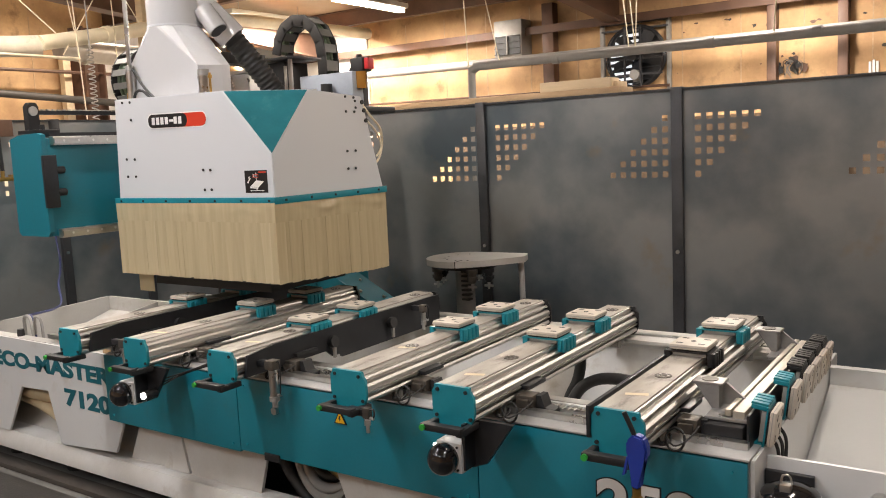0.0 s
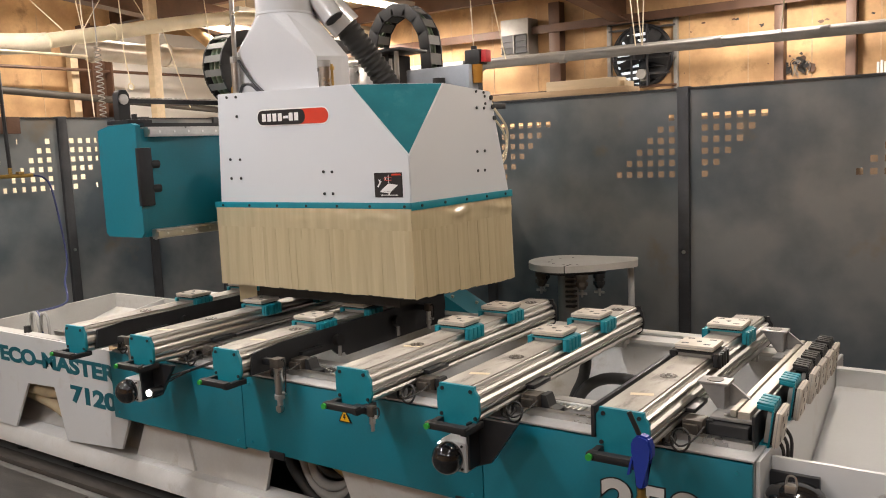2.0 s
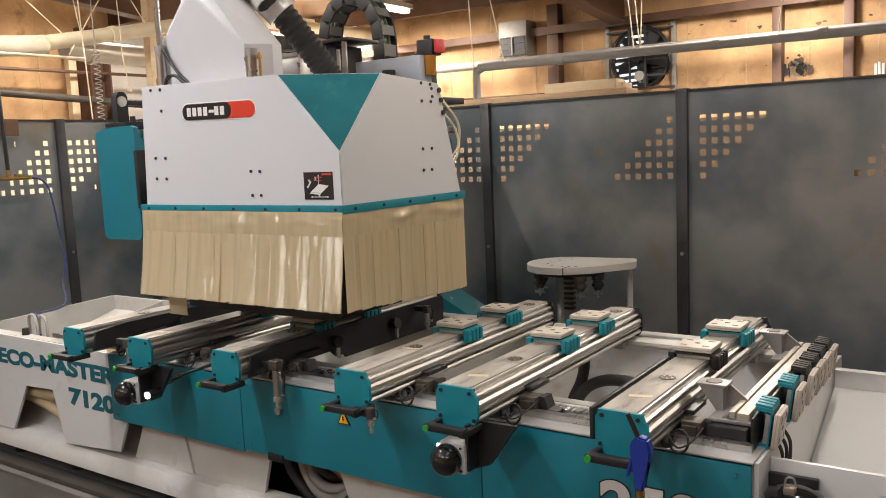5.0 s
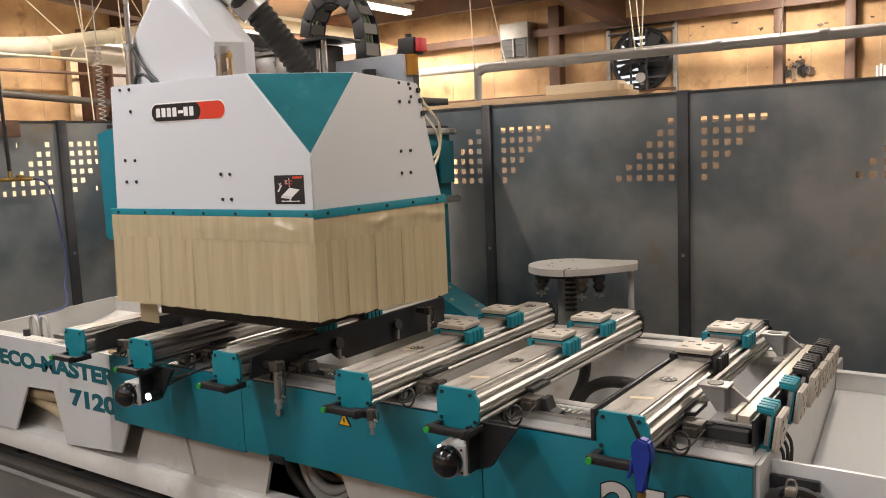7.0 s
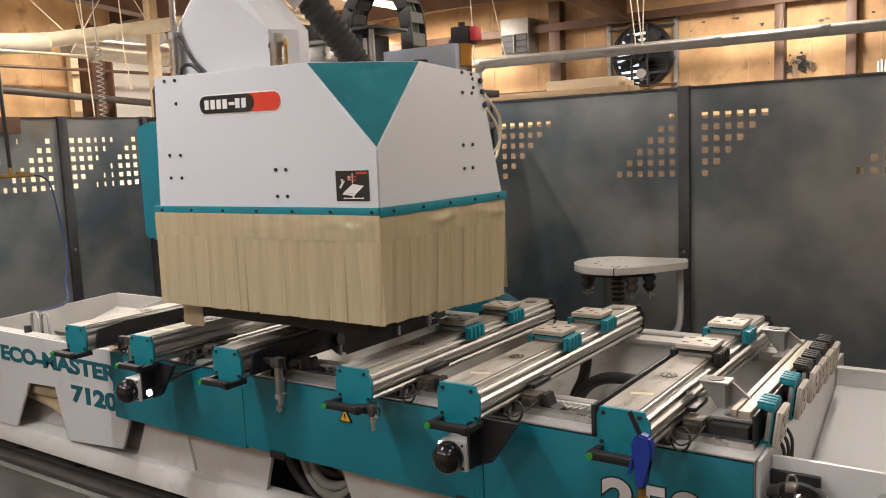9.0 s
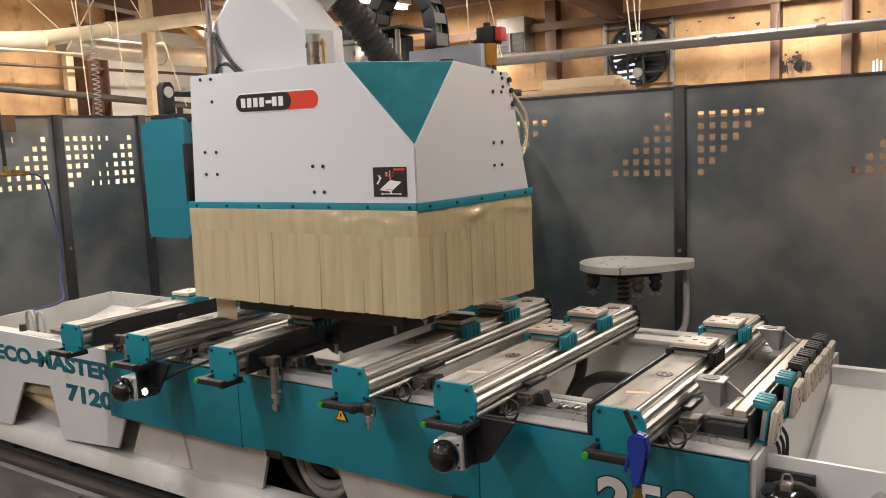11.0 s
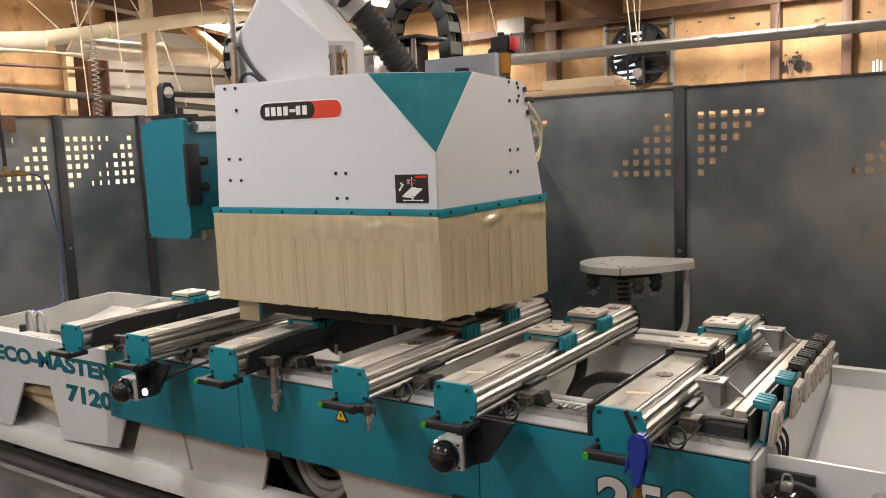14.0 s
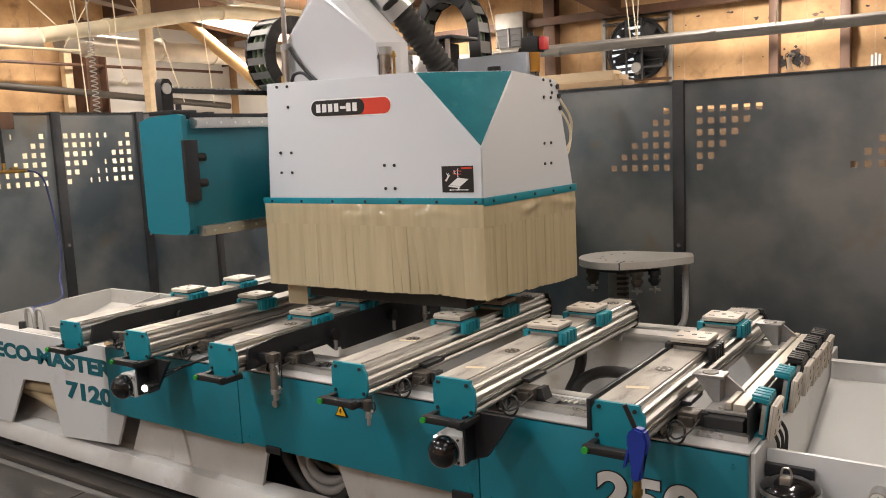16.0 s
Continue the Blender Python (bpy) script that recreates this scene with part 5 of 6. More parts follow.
bmesh.ops.bevel(hood.bm, geom=[e for e in hood.bm.edges], offset=0.004, segments=2, affect="EDGES")
hood_ob = part("hood", hood, HOODW, head, "white sheet metal hood")
# teal foil on the cut corner
E3, V3, F3 = Vector(e_), Vector(v_), Vector(f_)
n3 = (V3 - E3).cross(F3 - E3).normalized()
n3 = n3 if n3.dot(Vector((1, -1, 0))) > 0 else -n3
mid = (E3 + V3 + F3) / 3
foil = Mesh()
lo = [foil.bm.verts.new(mid + (p - mid) * 0.965 + n3 * 0.0005) for p in (E3, V3, F3)]
hi = [foil.bm.verts.new(mid + (p - mid) * 0.965 + n3 * 0.0022) for p in (E3, V3, F3)]
foil.bm.faces.new(lo), foil.bm.faces.new(hi)
for k in range(3):
    foil.bm.faces.new((lo[k], lo[(k + 1) % 3], hi[(k + 1) % 3], hi[k]))
part("corner_panel", foil, FOIL, head, "glossy teal triangular corner panel")
# badge: plain rounded shape with bars in place of the maker's name
y0 = 0.624


def pill(x0, x1, z0, z1, ya, yb):
    r, out = (z1 - z0) / 2, []
    for cx, s in ((x1 - r, 1), (x0 + r, -1)):
        for q in np.linspace(-math.pi / 2, math.pi / 2, 10):
            out.append((cx + s * r * math.cos(q), (z0 + z1) / 2 + s * r * math.sin(q)))
    return Mesh().prism(out, "y", ya, yb)


tilt = Matrix.Translation((0.82, 0, 1.737)) @ Matrix.Rotation(radians(1.0), 4, "Y") @ Matrix.Translation((-0.82, 0, -1.737))
badge = part("badge", pill(0.605, 1.037, 1.700, 1.774, y0 - 0.0012, y0 + 0.002).move(tilt), PAPER, head, "rounded badge in white, black and red")
part("badge_red", pill(0.80, 1.032, 1.705, 1.769, y0 - 0.0022, y0 - 0.0014).move(tilt), RED, badge, "red field")
part("badge_black", pill(0.610, 0.900, 1.705, 1.769, y0 - 0.0032, y0 - 0.0024).move(tilt), INK, badge, "black field")
bars = Mesh()
for k in range(7):
    bars.box(0.640 + k * 0.033, 0.640 + k * 0.033 + (0.023 if k != 4 else 0.030), y0 - 0.0042, y0 - 0.0034, 1.720 if k != 4 else 1.731, 1.754 if k != 4 else 1.742)
part("badge_bars", bars.move(tilt), PAPER, badge, "plain white bars")
stick = part("sticker", Mesh().box(1.262, 1.404, y0 - 0.0016, y0 + 0.001, 1.387, 1.487), INK, head, "black axis diagram sticker")
part("diagram", Mesh().prism([(1.295, 1.415), (1.345, 1.410), (1.383, 1.437), (1.335, 1.443)], "y", y0 - 0.0026, y0 - 0.0018).prism([(1.290, 1.409), (1.340, 1.404), (1.345, 1.409), (1.295, 1.414)], "y", y0 - 0.0026, y0 - 0.0018)
     .box(1.334, 1.337, y0 - 0.0026, y0 - 0.0018, 1.445, 1.477).box(1.30, 1.375, y0 - 0.0026, y0 - 0.0018, 1.395, 1.398)
     .prism([(1.276, 1.432), (1.282, 1.428), (1.300, 1.452), (1.296, 1.455)], "y", y0 - 0.0026, y0 - 0.0018), PAPER, stick)
for ch, cx, cz in (("X", 1.337, 1.401), ("Y", 1.290, 1.452), ("Z", 1.322, 1.462)):
    part("axis_letter", text_mesh(ch, 0.019, Matrix.Translation((cx, y0 - 0.0030, cz)) @ FRONT, depth=0.0003, bold=0.0006), PAPER, stick)
for ax, bx in ((1.292, 1.302), (1.383, 1.373)):
    part("axis_arrow", Mesh().prism([(ax, 1.3965), (bx, 1.400), (bx, 1.393)], "y", y0 - 0.0028, y0 - 0.0019), PAPER, stick)
part("turn_mark", Mesh().tube([(1.335 + 0.020 * math.cos(q), y0 - 0.003, 1.462 + 0.007 * math.sin(q)) for q in np.linspace(0.5, 5.6, 12)], 0.0014, 5), RED, stick)
part("diagram_mark", Mesh().box(1.352, 1.398, y0 - 0.0026, y0 - 0.0018, 1.475, 1.482), RED, stick)
for x, z in ((0.415, 1.845), (0.476, 1.843), (0.474, 1.756), (0.411, 1.562), (0.476, 1.560), (0.409, 1.475), (0.474, 1.474), (0.986, 1.496), (1.035, 1.495), (0.986, 1.403), (1.034, 1.403)):
    part("screw", Mesh().rod((x, y0 - 0.004, z), (x, y0, z), 0.0065, seg=10), BLACK, head)
for y, z in ((1.133, 1.815), (1.195, 1.812), (1.204, 1.795), (1.207, 1.763), (1.133, 1.744), (1.195, 1.743), (1.126, 1.553), (1.188, 1.554), (1.126, 1.468), (1.183, 1.468)):
    part("screw", Mesh().rod((1.443, y, z), (1.447, y, z), 0.0065, seg=10), BLACK, head)
# teal clamping strip round the lower edge
for nm, bx in (("front", (0.297, 1.452, 0.613, 0.624)), ("side", (1.443, 1.454, 0.613, 1.406)), ("rear", (0.297, 1.452, 1.402, 1.412)), ("far", (0.292, 0.303, 0.613, 1.406))):
    s = part("clamp_strip", Mesh().box(*bx, 1.335, 1.366, 0.002), TEALP, head, "teal clamping strip")
    for k in range(7):
        if nm == "front":
            x = 0.35 + k * 0.178
            part("screw", Mesh().rod((x, 0.609, 1.351), (x, 0.613, 1.351), 0.006, seg=8), BLACK, s)
        elif nm == "side" and k < 5:
            y = 0.68 + k * 0.165
            part("screw", Mesh().rod((1.454, y, 1.351), (1.458, y, 1.351), 0.006, seg=8), BLACK, s)


# strip curtains: an uncut band along the top, and strips in two lengths that hinge below it
BAND, HALF = 0.078, 0.140


def sheet_uv(mesh, du, dv):
    """Lays the sheet's streaks along its length."""
    uv = mesh.bm.loops.layers.uv.new("sheet")
    for f in mesh.bm.faces:
        for lp in f.loops:
            lp[uv].uv = (lp.vert.co.x + du, lp.vert.co.z + dv)


def strip_data(width, length, seed, low):
    """One length of a strip: z 0 at its hinge, local -y outwards; the lower length ends a little ragged."""
    rnd = random.Random(seed)
    out = Mesh()
    belly = rnd.uniform(0.0004, 0.0020) * rnd.choice((1, 1, -1))
    cut = rnd.uniform(-0.002, 0.002) if low else 0.0
    across = [(width * q, -belly * (1 - (2 * q - 1) ** 2)) for q in (0, 0.167, 0.333, 0.5, 0.667, 0.833, 1)]
    ring = across + [(x, d + 0.0012) for x, d in reversed(across)]
    rows = []
    for k in range(5):
        q = k / 4
        keep = 1.0 if low else min(1.0, 0.15 + q * 1.2)
        rows.append([out.bm.verts.new((x, (d - (0.0012 if i > 6 else 0)) * keep + (0.0012 if i > 6 else 0), -(length + cut * (x / width - 0.5) * 2) * q)) for i, (x, d) in enumerate(ring)])
    n = len(ring)
    for P, Q in zip(rows, rows[1:]):
        for k in range(n):
            out.bm.faces.new((P[k], P[(k + 1) % n], Q[(k + 1) % n], Q[k]))
    out.bm.faces.new(rows[0]), out.bm.faces.new(rows[-1])
    sheet_uv(out, seed * 0.37, -BAND - (HALF if low else 0.0))
    return out.data("strip", SKIRT)


UPPER = [strip_data(0.058, HALF, k, False) for k in range(10)]
LOWER = [strip_data(0.058, HALF, k, True) for k in range(10)]


def band_mesh(span, seed):
    """The uncut top of the sheet, puckered at its screws and buckled between them."""
    rnd = random.Random(seed)
    out, n, rows = Mesh(), int(span / 0.012), []
    dents = [(rnd.uniform(0, span), rnd.uniform(0.02, 0.07), rnd.uniform(0.015, 0.06), rnd.uniform(-0.004, 0.006)) for k in range(16)]
    for k in range(10):
        z = 0.004 - (BAND + 0.010) * k / 9
        row = []
        for i in range(n + 1):
            x = span * i / n
            pucker = 0.0035 * math.cos(2 * math.pi * (x - 0.05) / 0.178) * math.exp(-((z + 0.012) / 0.02) ** 2)
            dent = sum(a * math.exp(-((x - cx) / w) ** 2 - ((z + cz) / 0.016) ** 2) for cx, w, cz, a in dents)
            row.append((x, -0.0055 - (0.0010 + 0.8 * pucker + 0.9 * dent) * math.sin(math.pi * k / 9) ** 0.7, z))
        rows.append(row)
    front = [[out.bm.verts.new(p) for p in r] for r in rows]
    back = [[out.bm.verts.new((p[0], p[1] + 0.0012, p[2])) for p in r] for r in rows]
    for side in (front, back):
        for P, Q in zip(side, side[1:]):
            for i in range(n):
                out.bm.faces.new((P[i], P[i + 1], Q[i + 1], Q[i]))
    for i in range(n):
        out.bm.faces.new((front[-1][i], front[-1][i + 1], back[-1][i + 1], back[-1][i]))
    sheet_uv(out, seed * 1.7, 0.0)
    return out


def curtain(name, span, m, la=1.0, lb=1.0, seed=0):
    """m carries local x along the curtain, local -y outwards, z 0 at the top edge. Returns the band and its strips."""
    rnd = random.Random(seed)
    cu = part(name, band_mesh(span, seed).move(m), SKIRT, head, "yellowed translucent strip curtain")
    n = int(span / 0.040)
    step = (span - 0.058) / (n - 1)
    made = []
    for k in range(n):
        u = k / (n - 1)
        tall = la + (lb - la) * u
        kind = rnd.randrange(10)
        piece = []
        for data in (UPPER[kind], LOWER[kind]):
            ob = new("strip", data)
            ob.parent = cu
            piece.append(ob)
        hang = m @ Matrix.Translation((k * step, -0.0045 + 0.0010 * (k % 2), -BAND)) @ Matrix.Rotation(radians(rnd.uniform(-0.4, 0.4)), 4, "Z")
        made.append((u, hang, tall, piece, rnd.uniform(-0.3, 0.3), rnd.uniform(0.96, 1.04), rnd.uniform(0.0, 0.018), rnd.uniform(0.99, 1.006)))
        for ob, p in zip(piece, strip_pose(made[-1], 0.0, 0.0)):
            ob.matrix_basis = p
            ob.scale = (1, 1, tall * made[-1][7])
    return cu, made


def strip_pose(strip, a, b):
    """Poses of the two lengths: a degrees outwards at the band, b more at the middle."""
    u, hang, tall, piece, rest, amp, lag, trim = strip
    up = hang @ Matrix.Rotation(radians(-a - rest), 4, "X")
    return up, up @ Matrix.Translation((0, 0, -HALF * tall * trim)) @ Matrix.Rotation(radians(-b), 4, "X")


front_curtain, front_strips = curtain("front_curtain", 1.146, pose(0.303, 0.617, 1.337), seed=1)
side_curtain, side_strips = curtain("side_curtain", 0.787, pose(1.445, 0.610, 1.337, 0, 0, 90), 1.0, 1.12, seed=2)
curtain("rear_curtain", 1.140, pose(1.443, 1.406, 1.337, 0, 0, 180), seed=3)
curtain("far_curtain", 0.775, pose(0.297, 1.40, 1.337, 0, 0, -90), seed=4)
for bx in ((0.46, 1.30, 0.70, 0.72), (0.46, 1.30, 1.20, 1.22), (0.46, 0.48, 0.72, 1.20), (1.28, 1.30, 0.72, 1.20)):
    part("brush", Mesh().box(*bx, 0.918, 1.36), RUBBER, head, "black inner brush skirt")
low = Mesh()
low.box(0.330, 0.450, 0.690, 0.693, 0.874, 1.355)
part("loose_strip", low, SKIRT, head, "long yellowed strip hanging lower")
part("spindle", Mesh().rod((0.78, 1.0, 1.0), (0.78, 1.0, 1.36), 0.09, seg=24).rod((0.78, 1.0, 0.955), (0.78, 1.0, 1.0), 0.012, 0.05, seg=16), STEEL, head)
# dust funnel: flat box below, square to round above
fun = Mesh()
X0, X1, Y0, Y1 = 0.405, 0.955, 0.695, 0.86
midr = [(X0 - 0.004, Y0, 2.022), (X1 - 0.035, Y0, 1.99), (X1, Y1 - 0.05, 1.995), (X1, Y1, 1.995), (X0 - 0.004, Y1, 2.02)]
L = [fun.bm.verts.new(p) for p in ((X0, Y0, 1.835), (X1 - 0.035, Y0, 1.835), (X1, Y1 - 0.05, 1.835), (X1, Y1, 1.835), (X0, Y1, 1.835))]
M_ = [fun.bm.verts.new(p) for p in midr]
for k in range(5):
    fun.bm.faces.new((L[k], L[(k + 1) % 5], M_[(k + 1) % 5], M_[k]))
fun.bm.faces.new(L)
NR, CXF, CYF, RF = 40, 0.635, 0.81, 0.132
ringv = [fun.bm.verts.new((CXF + RF * math.cos(2 * math.pi * k / NR), CYF + RF * math.sin(2 * math.pi * k / NR), 2.20)) for k in range(NR)]
# quadrant fans: each corner of the box spreads to a quarter of the round, flat triangles between
corner = {0: 25, 1: 33, 2: 38, 3: 5, 4: 15}
for k in range(5):
    k2 = (k + 1) % 5
    i0, i1 = corner[k], corner[k2]
    mids = (i0 + ((i1 - i0) % NR) // 2) % NR
    i = i0
    while i != mids:
        fun.bm.faces.new((M_[k], ringv[(i + 1) % NR], ringv[i]))
        i = (i + 1) % NR
    fun.bm.faces.new((M_[k], M_[k2], ringv[mids]))
    while i != i1:
        fun.bm.faces.new((M_[k2], ringv[(i + 1) % NR], ringv[i]))
        i = (i + 1) % NR
topv = [fun.bm.verts.new((v.co.x, v.co.y, 3.05)) for v in ringv]
for k in range(NR):
    fun.bm.faces.new((ringv[k], ringv[(k + 1) % NR], topv[(k + 1) % NR], topv[k]))
fun.bm.faces.new(topv)
fu = part("dust_funnel", fun, FUNNELW, head, "white dust extraction funnel")
fu.data.set_sharp_from_angle(angle=radians(11))
part("seam", Mesh().rod((CXF, CYF, 2.20), (CXF, CYF, 2.210), RF + 0.003, seg=40), HOODW, fu)
part("band", Mesh().rod((CXF, CYF, 2.46), (CXF, CYF, 2.49), RF + 0.004, seg=32), STEEL, fu)
part("elbow", Mesh().tube([(0.60, 0.80, 2.50), (0.70, 0.90, 2.33), (0.77, 0.97, 2.23), (0.82, 1.02, 2.15)], 0.074, 18), DUCTL, head, "bright metal elbow pipe")
part("elbow_ring", Mesh().rod((0.72, 0.92, 2.302), (0.735, 0.935, 2.281), 0.079, seg=22), DUCTL, head)
part("branch", Mesh().rod((0.77, 0.88, 2.285), (0.845, 0.905, 2.175), 0.050, seg=18), DUCTL, head)
part("branch_mouth", Mesh().rod((0.845, 0.905, 2.175), (0.847, 0.9057, 2.1721), 0.043, seg=18), BLACK, head)
part("suction_hose", Mesh().tube([(0.81, 1.01, 2.165), (0.85, 1.07, 2.07), (0.885, 1.13, 1.98), (0.915, 1.19, 1.88), (0.935, 1.22, 1.80)], 0.060, 16, ridge=0.007), RUBBER, head, "black corrugated suction hose")
# pneumatic cylinders on the hood
for x, z1, r in ((0.438, 2.00, 0.020), (0.985, 1.935, 0.024)):
    c = part("lift_cylinder", Mesh().rod((x, 0.668, 1.80), (x, 0.668, z1), r, seg=20), STEEL, head, "steel lift cylinder")
    part("cylinder_cap", Mesh().rod((x, 0.668, z1), (x, 0.668, z1 + 0.028), r * 1.12, seg=20), GREYM, c)
    if z1 > 1.95:
        part("piston_rod", Mesh().rod((x, 0.668, z1 + 0.03), (x + 0.006, 0.668, 2.5), 0.011, seg=12), STEEL, c)
    else:
        for dx in (-0.036, 0.036):
            part("tie_rod", Mesh().rod((x + dx, 0.675, 1.82), (x + dx, 0.675, z1 + 0.01), 0.0055, seg=8).rod((x + dx, 0.675, z1 - 0.015), (x + dx, 0.675, z1), 0.010, seg=6), (INSERT, BRASS)[dx > 0], c)
part("bracket", Mesh().box(0.408, 0.430, 0.66, 0.69, 1.83, 1.895), BRASS, head)
part("air_line", Mesh().tube([(0.465, 0.665, 2.01), (0.50, 0.665, 1.96), (0.555, 0.668, 1.90), (0.62, 0.67, 1.85)], 0.007, 8), BLACK, head)
part("air_line", Mesh().tube([(0.475, 0.65, 1.845), (0.495, 0.65, 1.89), (0.55, 0.65, 1.895), (0.60, 0.66, 1.85)], 0.007, 8), BLACK, head)
# carriage plate, drive and chain behind the hood
part("carriage_plate", Mesh().box(0.24, 1.10, 1.30, 1.98, 1.768, 1.80, 0.004), BLACKM, head)
part("drive_block", Mesh().box(0.50, 0.64, 1.55, 1.75, 1.80, 2.08, 0.01), BLACKM, head)
part("motor_plate", Mesh().box(0.42, 0.76, 1.50, 1.74, 2.085, 2.10, 0.002), BLACKM, head)
part("valve_block", Mesh().box(0.60, 0.75, 1.17, 1.29, 1.80, 1.985, 0.006).box(0.575, 0.78, 1.15, 1.28, 1.99, 2.005), STEEL, head)
part("guide_post", Mesh().rod((0.71, 1.53, 1.80), (0.71, 1.53, 2.085), 0.013).rod((0.67, 1.53, 1.80), (0.67, 1.53, 2.05), 0.009), STEEL, head)
part("valve_box", Mesh().box(0.74, 1.13, 1.57, 1.66, 1.80, 1.985, 0.005), GREYBLUE, head, "blue grey valve box")
part("valve_knob", Mesh().rod((0.975, 1.53, 1.80), (0.975, 1.53, 1.925), 0.036, 0.032, seg=18), BLACK, head)
for x in (0.80, 0.84, 0.875):
    part("air_fitting", Mesh().rod((x, 1.54, 1.80), (x, 1.54, 1.905), 0.012, seg=10).box(x - 0.015, x + 0.015, 1.53, 1.56, 1.86, 1.88), STEEL, head)
reg = part("regulator", Mesh().box(1.075, 1.165, 1.62, 1.70, 1.985, 2.06, 0.008).rod((1.11, 1.66, 2.06), (1.11, 1.66, 2.08), 0.016, seg=14).rod((1.05, 1.66, 1.995), (1.075, 1.66, 1.995), 0.02, seg=14).box(1.08, 1.13, 1.66, 1.70, 1.80, 1.985), BLACK, head, "black air regulator")
part("red_cap", Mesh().box(1.167, 1.198, 1.63, 1.68, 1.995, 2.055, 0.005), REDP, reg, "red plastic cap")
part("bowl", Mesh().rod((1.135, 1.635, 1.892), (1.135, 1.635, 1.984), 0.030, 0.034, seg=18), OIL, reg, "amber oil bowl")
part("air_line", Mesh().tube([(1.05, 1.66, 1.995), (1.03, 1.62, 1.93), (0.99, 1.58, 1.87), (0.94, 1.55, 1.83)], 0.008, 8), BLACK, head)
for k, z in enumerate((1.79, 1.75, 1.70)):
    part("grommet", Mesh().rod((1.444, 1.253 + 0.012 * k, z), (1.452, 1.253 + 0.012 * k, z), 0.0105, seg=14), BLACK, head)
part("cable_loop", Mesh().tube([(1.40, 1.30, 1.80), (1.42, 1.33, 1.74), (1.43, 1.41, 1.66), (1.42, 1.43, 1.58), (1.42, 1.40, 1.51), (1.41, 1.37, 1.48)], 0.006, 8), PVC, head, "white cable loop")
part("cable_loop", Mesh().tube([(1.42, 1.32, 1.70), (1.43, 1.38, 1.64), (1.43, 1.41, 1.57), (1.42, 1.38, 1.52)], 0.005, 8), PVC, head)


def chain_links(pts, width, across, owner, name="chain_link"):
    """Side plates and cross bars of a drag chain along a polyline; across is the chain's width direction."""
    P = [Vector(p) for p in pts]
    ac = Vector(across)
    for p, q in zip(P, P[1:]):
        d = (q - p)
        length = d.length
        d.normalize()
        n = d.cross(ac).normalized()
        m = Matrix((d.to_4d(), ac.to_4d(), n.to_4d(), (0, 0, 0, 1))).transposed()
        m.translation = (p + q) / 2
        for c in range(3):
            m[3][c] = 0
        m[3][3] = 1
        for c, vv in enumerate((d, ac, n)):
            for r in range(3):
                m[r][c] = vv[r]
        for s in (-1, 1):
            link = part(name, Mesh().box(-length * 0.58, length * 0.58, s * width / 2 - 0.006, s * width / 2 + 0.006, -0.034, 0.034, 0.004, m=m), BLACK, owner)
        part("crossbar", Mesh().box(-length * 0.28, length * 0.28, -width / 2, width / 2, 0.026, 0.032, m=m), CHAINBAR, link)
        part("crossbar", Mesh().box(-length * 0.28, length * 0.28, -width / 2, width / 2, -0.032, -0.026, m=m), CHAINBAR, link)
    cab = Mesh()
    for k in range(3):
        o = ac * (width * (-0.28 + 0.28 * k))
        cab.tube([p + o for p in P], 0.011, 8)
    part("cable", cab, CABLE, owner, "cables inside the chain")


part("chain_foot", Mesh().box(0.60, 0.72, 1.82, 1.96, 1.80, 1.85), BLACKM, head)
arch = [(a + 0.03, b, c + (0.02 if c > 2.05 else 0)) for a, b, c in [(0.66, 1.88, 1.83), (0.66, 1.88, 1.92), (0.66, 1.88, 2.01), (0.658, 1.88, 2.10), (0.645, 1.88, 2.19), (0.60, 1.88, 2.27), (0.53, 1.88, 2.325), (0.44, 1.88, 2.335), (0.36, 1.88, 2.30), (0.305, 1.88, 2.23), (0.285, 1.88, 2.15)]]
chain_links(arch, 0.11, (0, 1, 0), head)

# drag chain between gantry arm and head
chain = thing("drag_chain", (0.02, 1.0, 1.9), "black drag chain loop with green and grey cables", "cable chain")
cy, cz, R = 1.05, 2.03, 0.16
loop = [(0.05, 1.9 - 0.075 * k, cz + R) for k in range(12)] + [(0.05, cy - R * math.sin(q) , cz + R * math.cos(q)) for q in np.linspace(0.0, math.pi * 0.98, 9)] + [(0.05, cy + 0.075 * k, cz - R) for k in range(1, 9)]
chain_links(loop, 0.13, (1, 0, 0), chain)


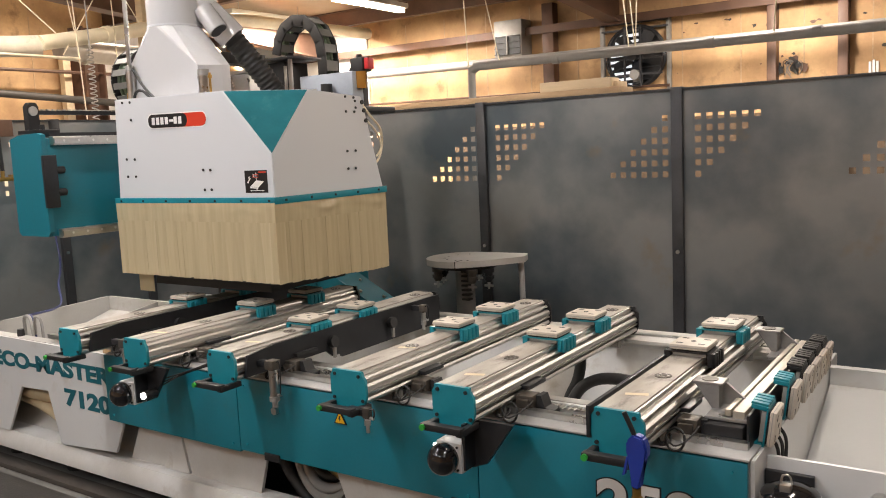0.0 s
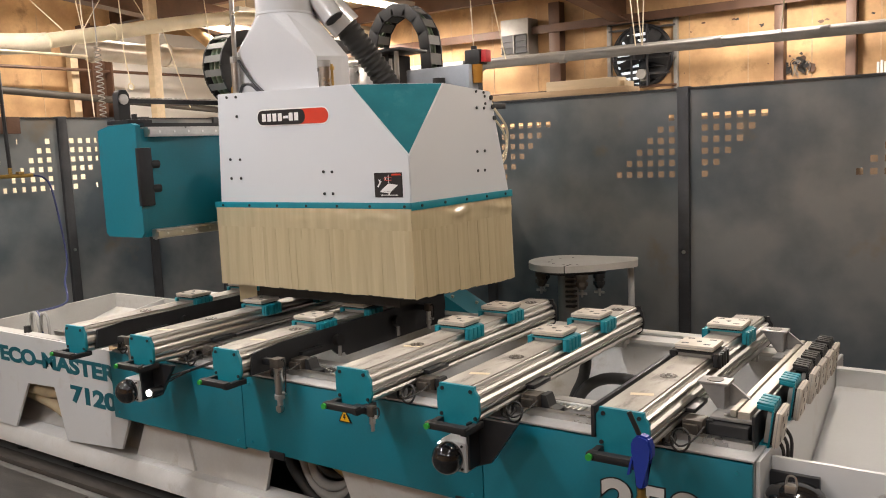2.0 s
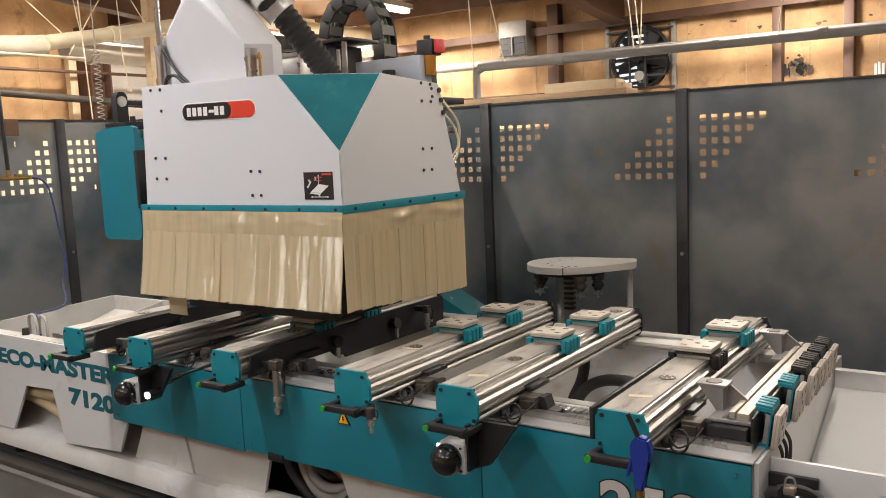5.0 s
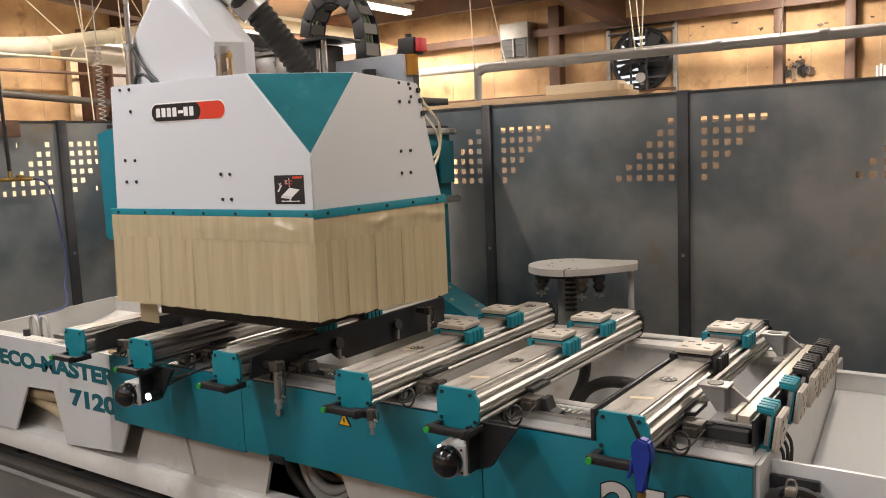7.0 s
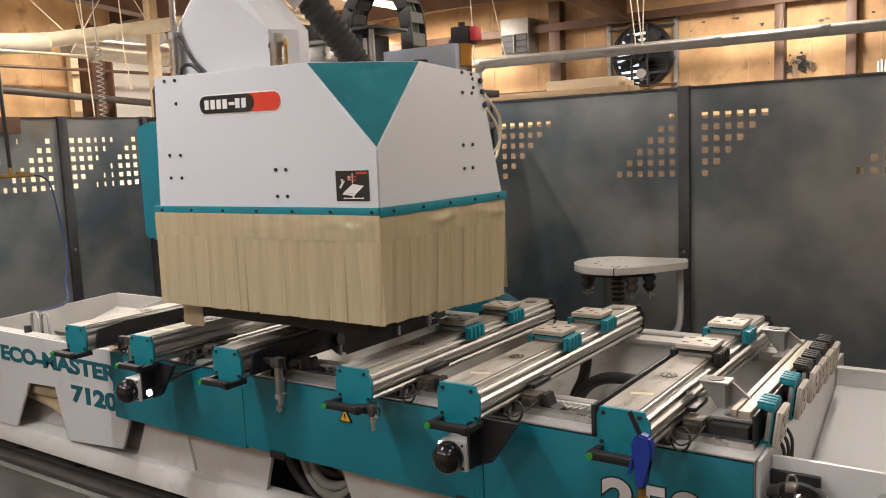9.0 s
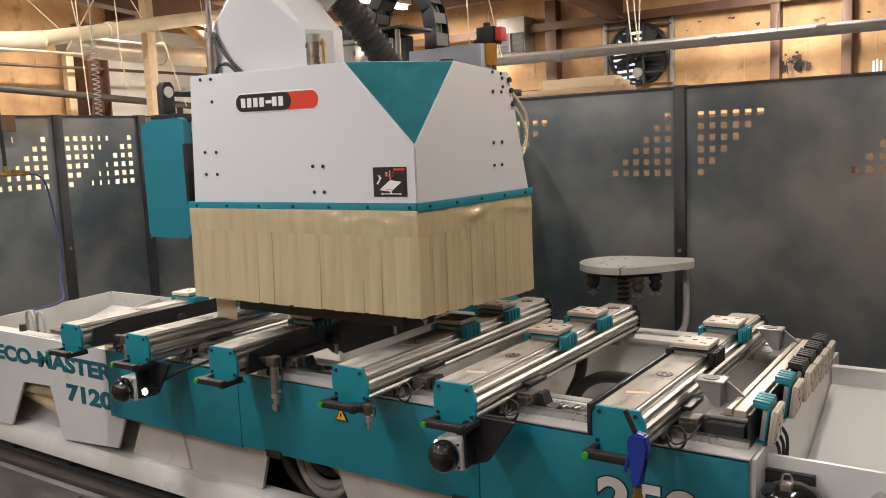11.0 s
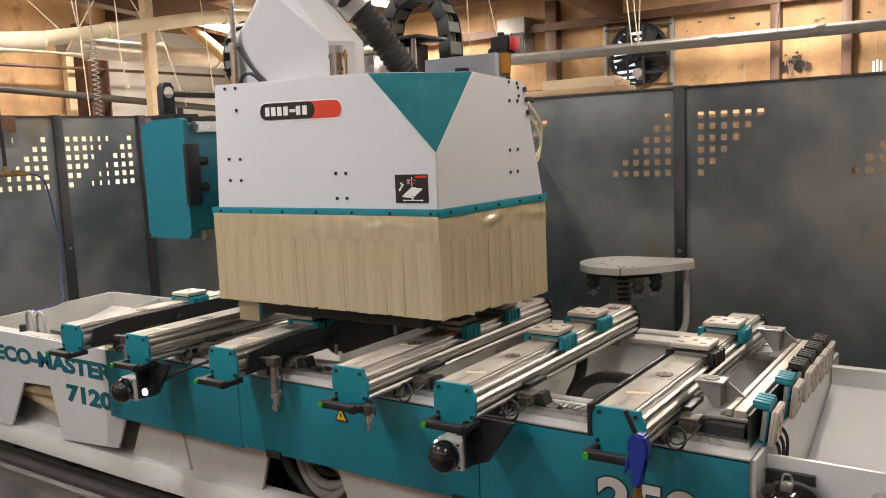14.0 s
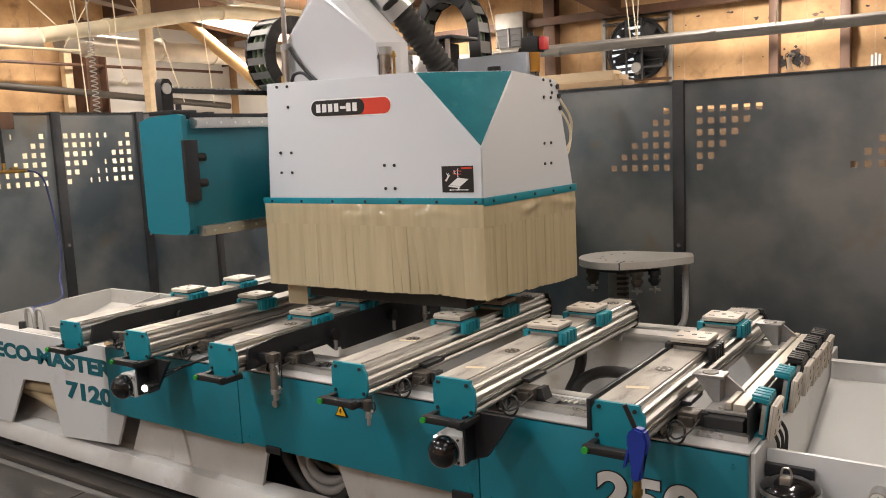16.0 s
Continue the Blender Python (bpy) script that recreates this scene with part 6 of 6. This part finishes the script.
# ---------------------------------------------------------------- what moves
def motions():
    walk(gantry, [(t, pose(0.04 + gx, 1.5, 0)) for t, gx, gy, gz in TRAVEL])
    walk(mag, [(t, pose(1.3 + gx, 2.4, 0.4)) for t, gx, gy, gz in TRAVEL])
    walk(head, [(t, pose(0.87 + gx, 1.0 + gy, 1.335 + gz)) for t, gx, gy, gz in TRAVEL])
    walk(chain, [(t, pose(0.02 + gx, 1.0 + gy / 2, 1.9)) for t, gx, gy, gz in TRAVEL])

    def hinge(h, axis, deg):
        return Matrix.Translation(h) @ Matrix.Rotation(radians(deg), 4, axis) @ Matrix.Translation([-c for c in h])

    def at(swing, t):
        return float(np.interp(t, [r[0] for r in swing], [r[1] for r in swing]))
    # curtains lag behind the head: the band gives a little, the strips swing further and curl
    for cu, strips, swing, h, axis, tucks in ((side_curtain, side_strips, SIDE_SWING, (1.449, 0.622, 1.337), "Y", ()), (front_curtain, front_strips, FRONT_SWING, (0.303, 0.617, 1.337), "X", FRONT_TUCKS)):
        walk(cu, [(t, hinge(h, axis, 0.35 * d)) for t, d in swing])
        for strip in strips:
            u, lag, amp = strip[0], strip[6], strip[5]
            ups, lows = [], []
            for t, d in swing:
                out = -at(swing, max(0.0, t - lag)) * amp
                tuck = sum(deg * math.exp(-((u - c) / w) ** 2) * max(0.0, 1 - ((t - t0) / dt) ** 2) for t0, dt, c, w, deg in tucks)
                p, q = strip_pose(strip, 0.55 * out - 0.7 * tuck, 0.35 * out - 0.5 * tuck)
                ups.append((t, p)), lows.append((t, q))
            walk(strip[3][0], ups)
            walk(strip[3][1], lows)


# seconds and degrees; negative swings outwards
SIDE_SWING = [(0, 0), (0.3, 4), (0.6, 7), (0.7, 2), (0.8, -25), (0.9, -40), (1.0, -34), (1.1, -17), (1.2, 2), (1.3, 7), (1.5, -2), (1.8, -4), (2.1, 0), (2.4, -4), (2.7, 0),
              (8.6, 0), (8.8, 7), (9.0, 3), (9.1, -20), (9.2, -38), (9.3, -34), (9.5, -8), (9.6, 6), (9.9, -2), (10.2, 0), (16, 0)]
FRONT_SWING = [(0, 0), (2.5, 0), (2.7, 4), (2.9, 7), (3.0, -3), (3.1, -16), (3.2, -23), (3.3, -19), (3.4, -4), (3.6, 8), (3.8, -2), (3.9, -8), (4.0, -4), (4.2, 0), (4.5, 0), (4.8, 6), (5.0, -8),
               (5.1, -18), (5.3, -4), (5.5, 7), (5.8, 0), (6.4, 0), (6.7, 3), (6.9, 6), (7.0, -2), (7.1, -19), (7.2, -25), (7.3, -18), (7.5, 2), (7.6, 5), (7.8, -3), (8.1, 0), (10.5, 0), (10.7, -12), (10.9, -5), (11.1, 3),
               (11.3, 6), (11.5, -6), (11.6, -7), (11.8, 0), (12.5, 0), (12.8, -8), (13.0, -4), (13.2, 5), (13.35, 0), (13.5, -6), (13.8, 0), (14.5, 0), (14.8, -20), (15.0, -9), (15.15, 2), (15.3, 4), (15.4, 0), (15.5, -9), (15.65, -6), (15.8, 2), (16, 0)]
# seconds, half length, middle along the curtain, half width, degrees inwards
FRONT_TUCKS = [(3.6, 0.2, 0.5, 0.35, 10), (7.6, 0.2, 0.35, 0.32, 14), (11.3, 0.15, 0.5, 0.4, 10), (13.2, 0.17, 0.55, 0.38, 14), (15.3, 0.16, 0.84, 0.12, 36), (15.9, 0.2, 0.8, 0.12, 8)]
motions()
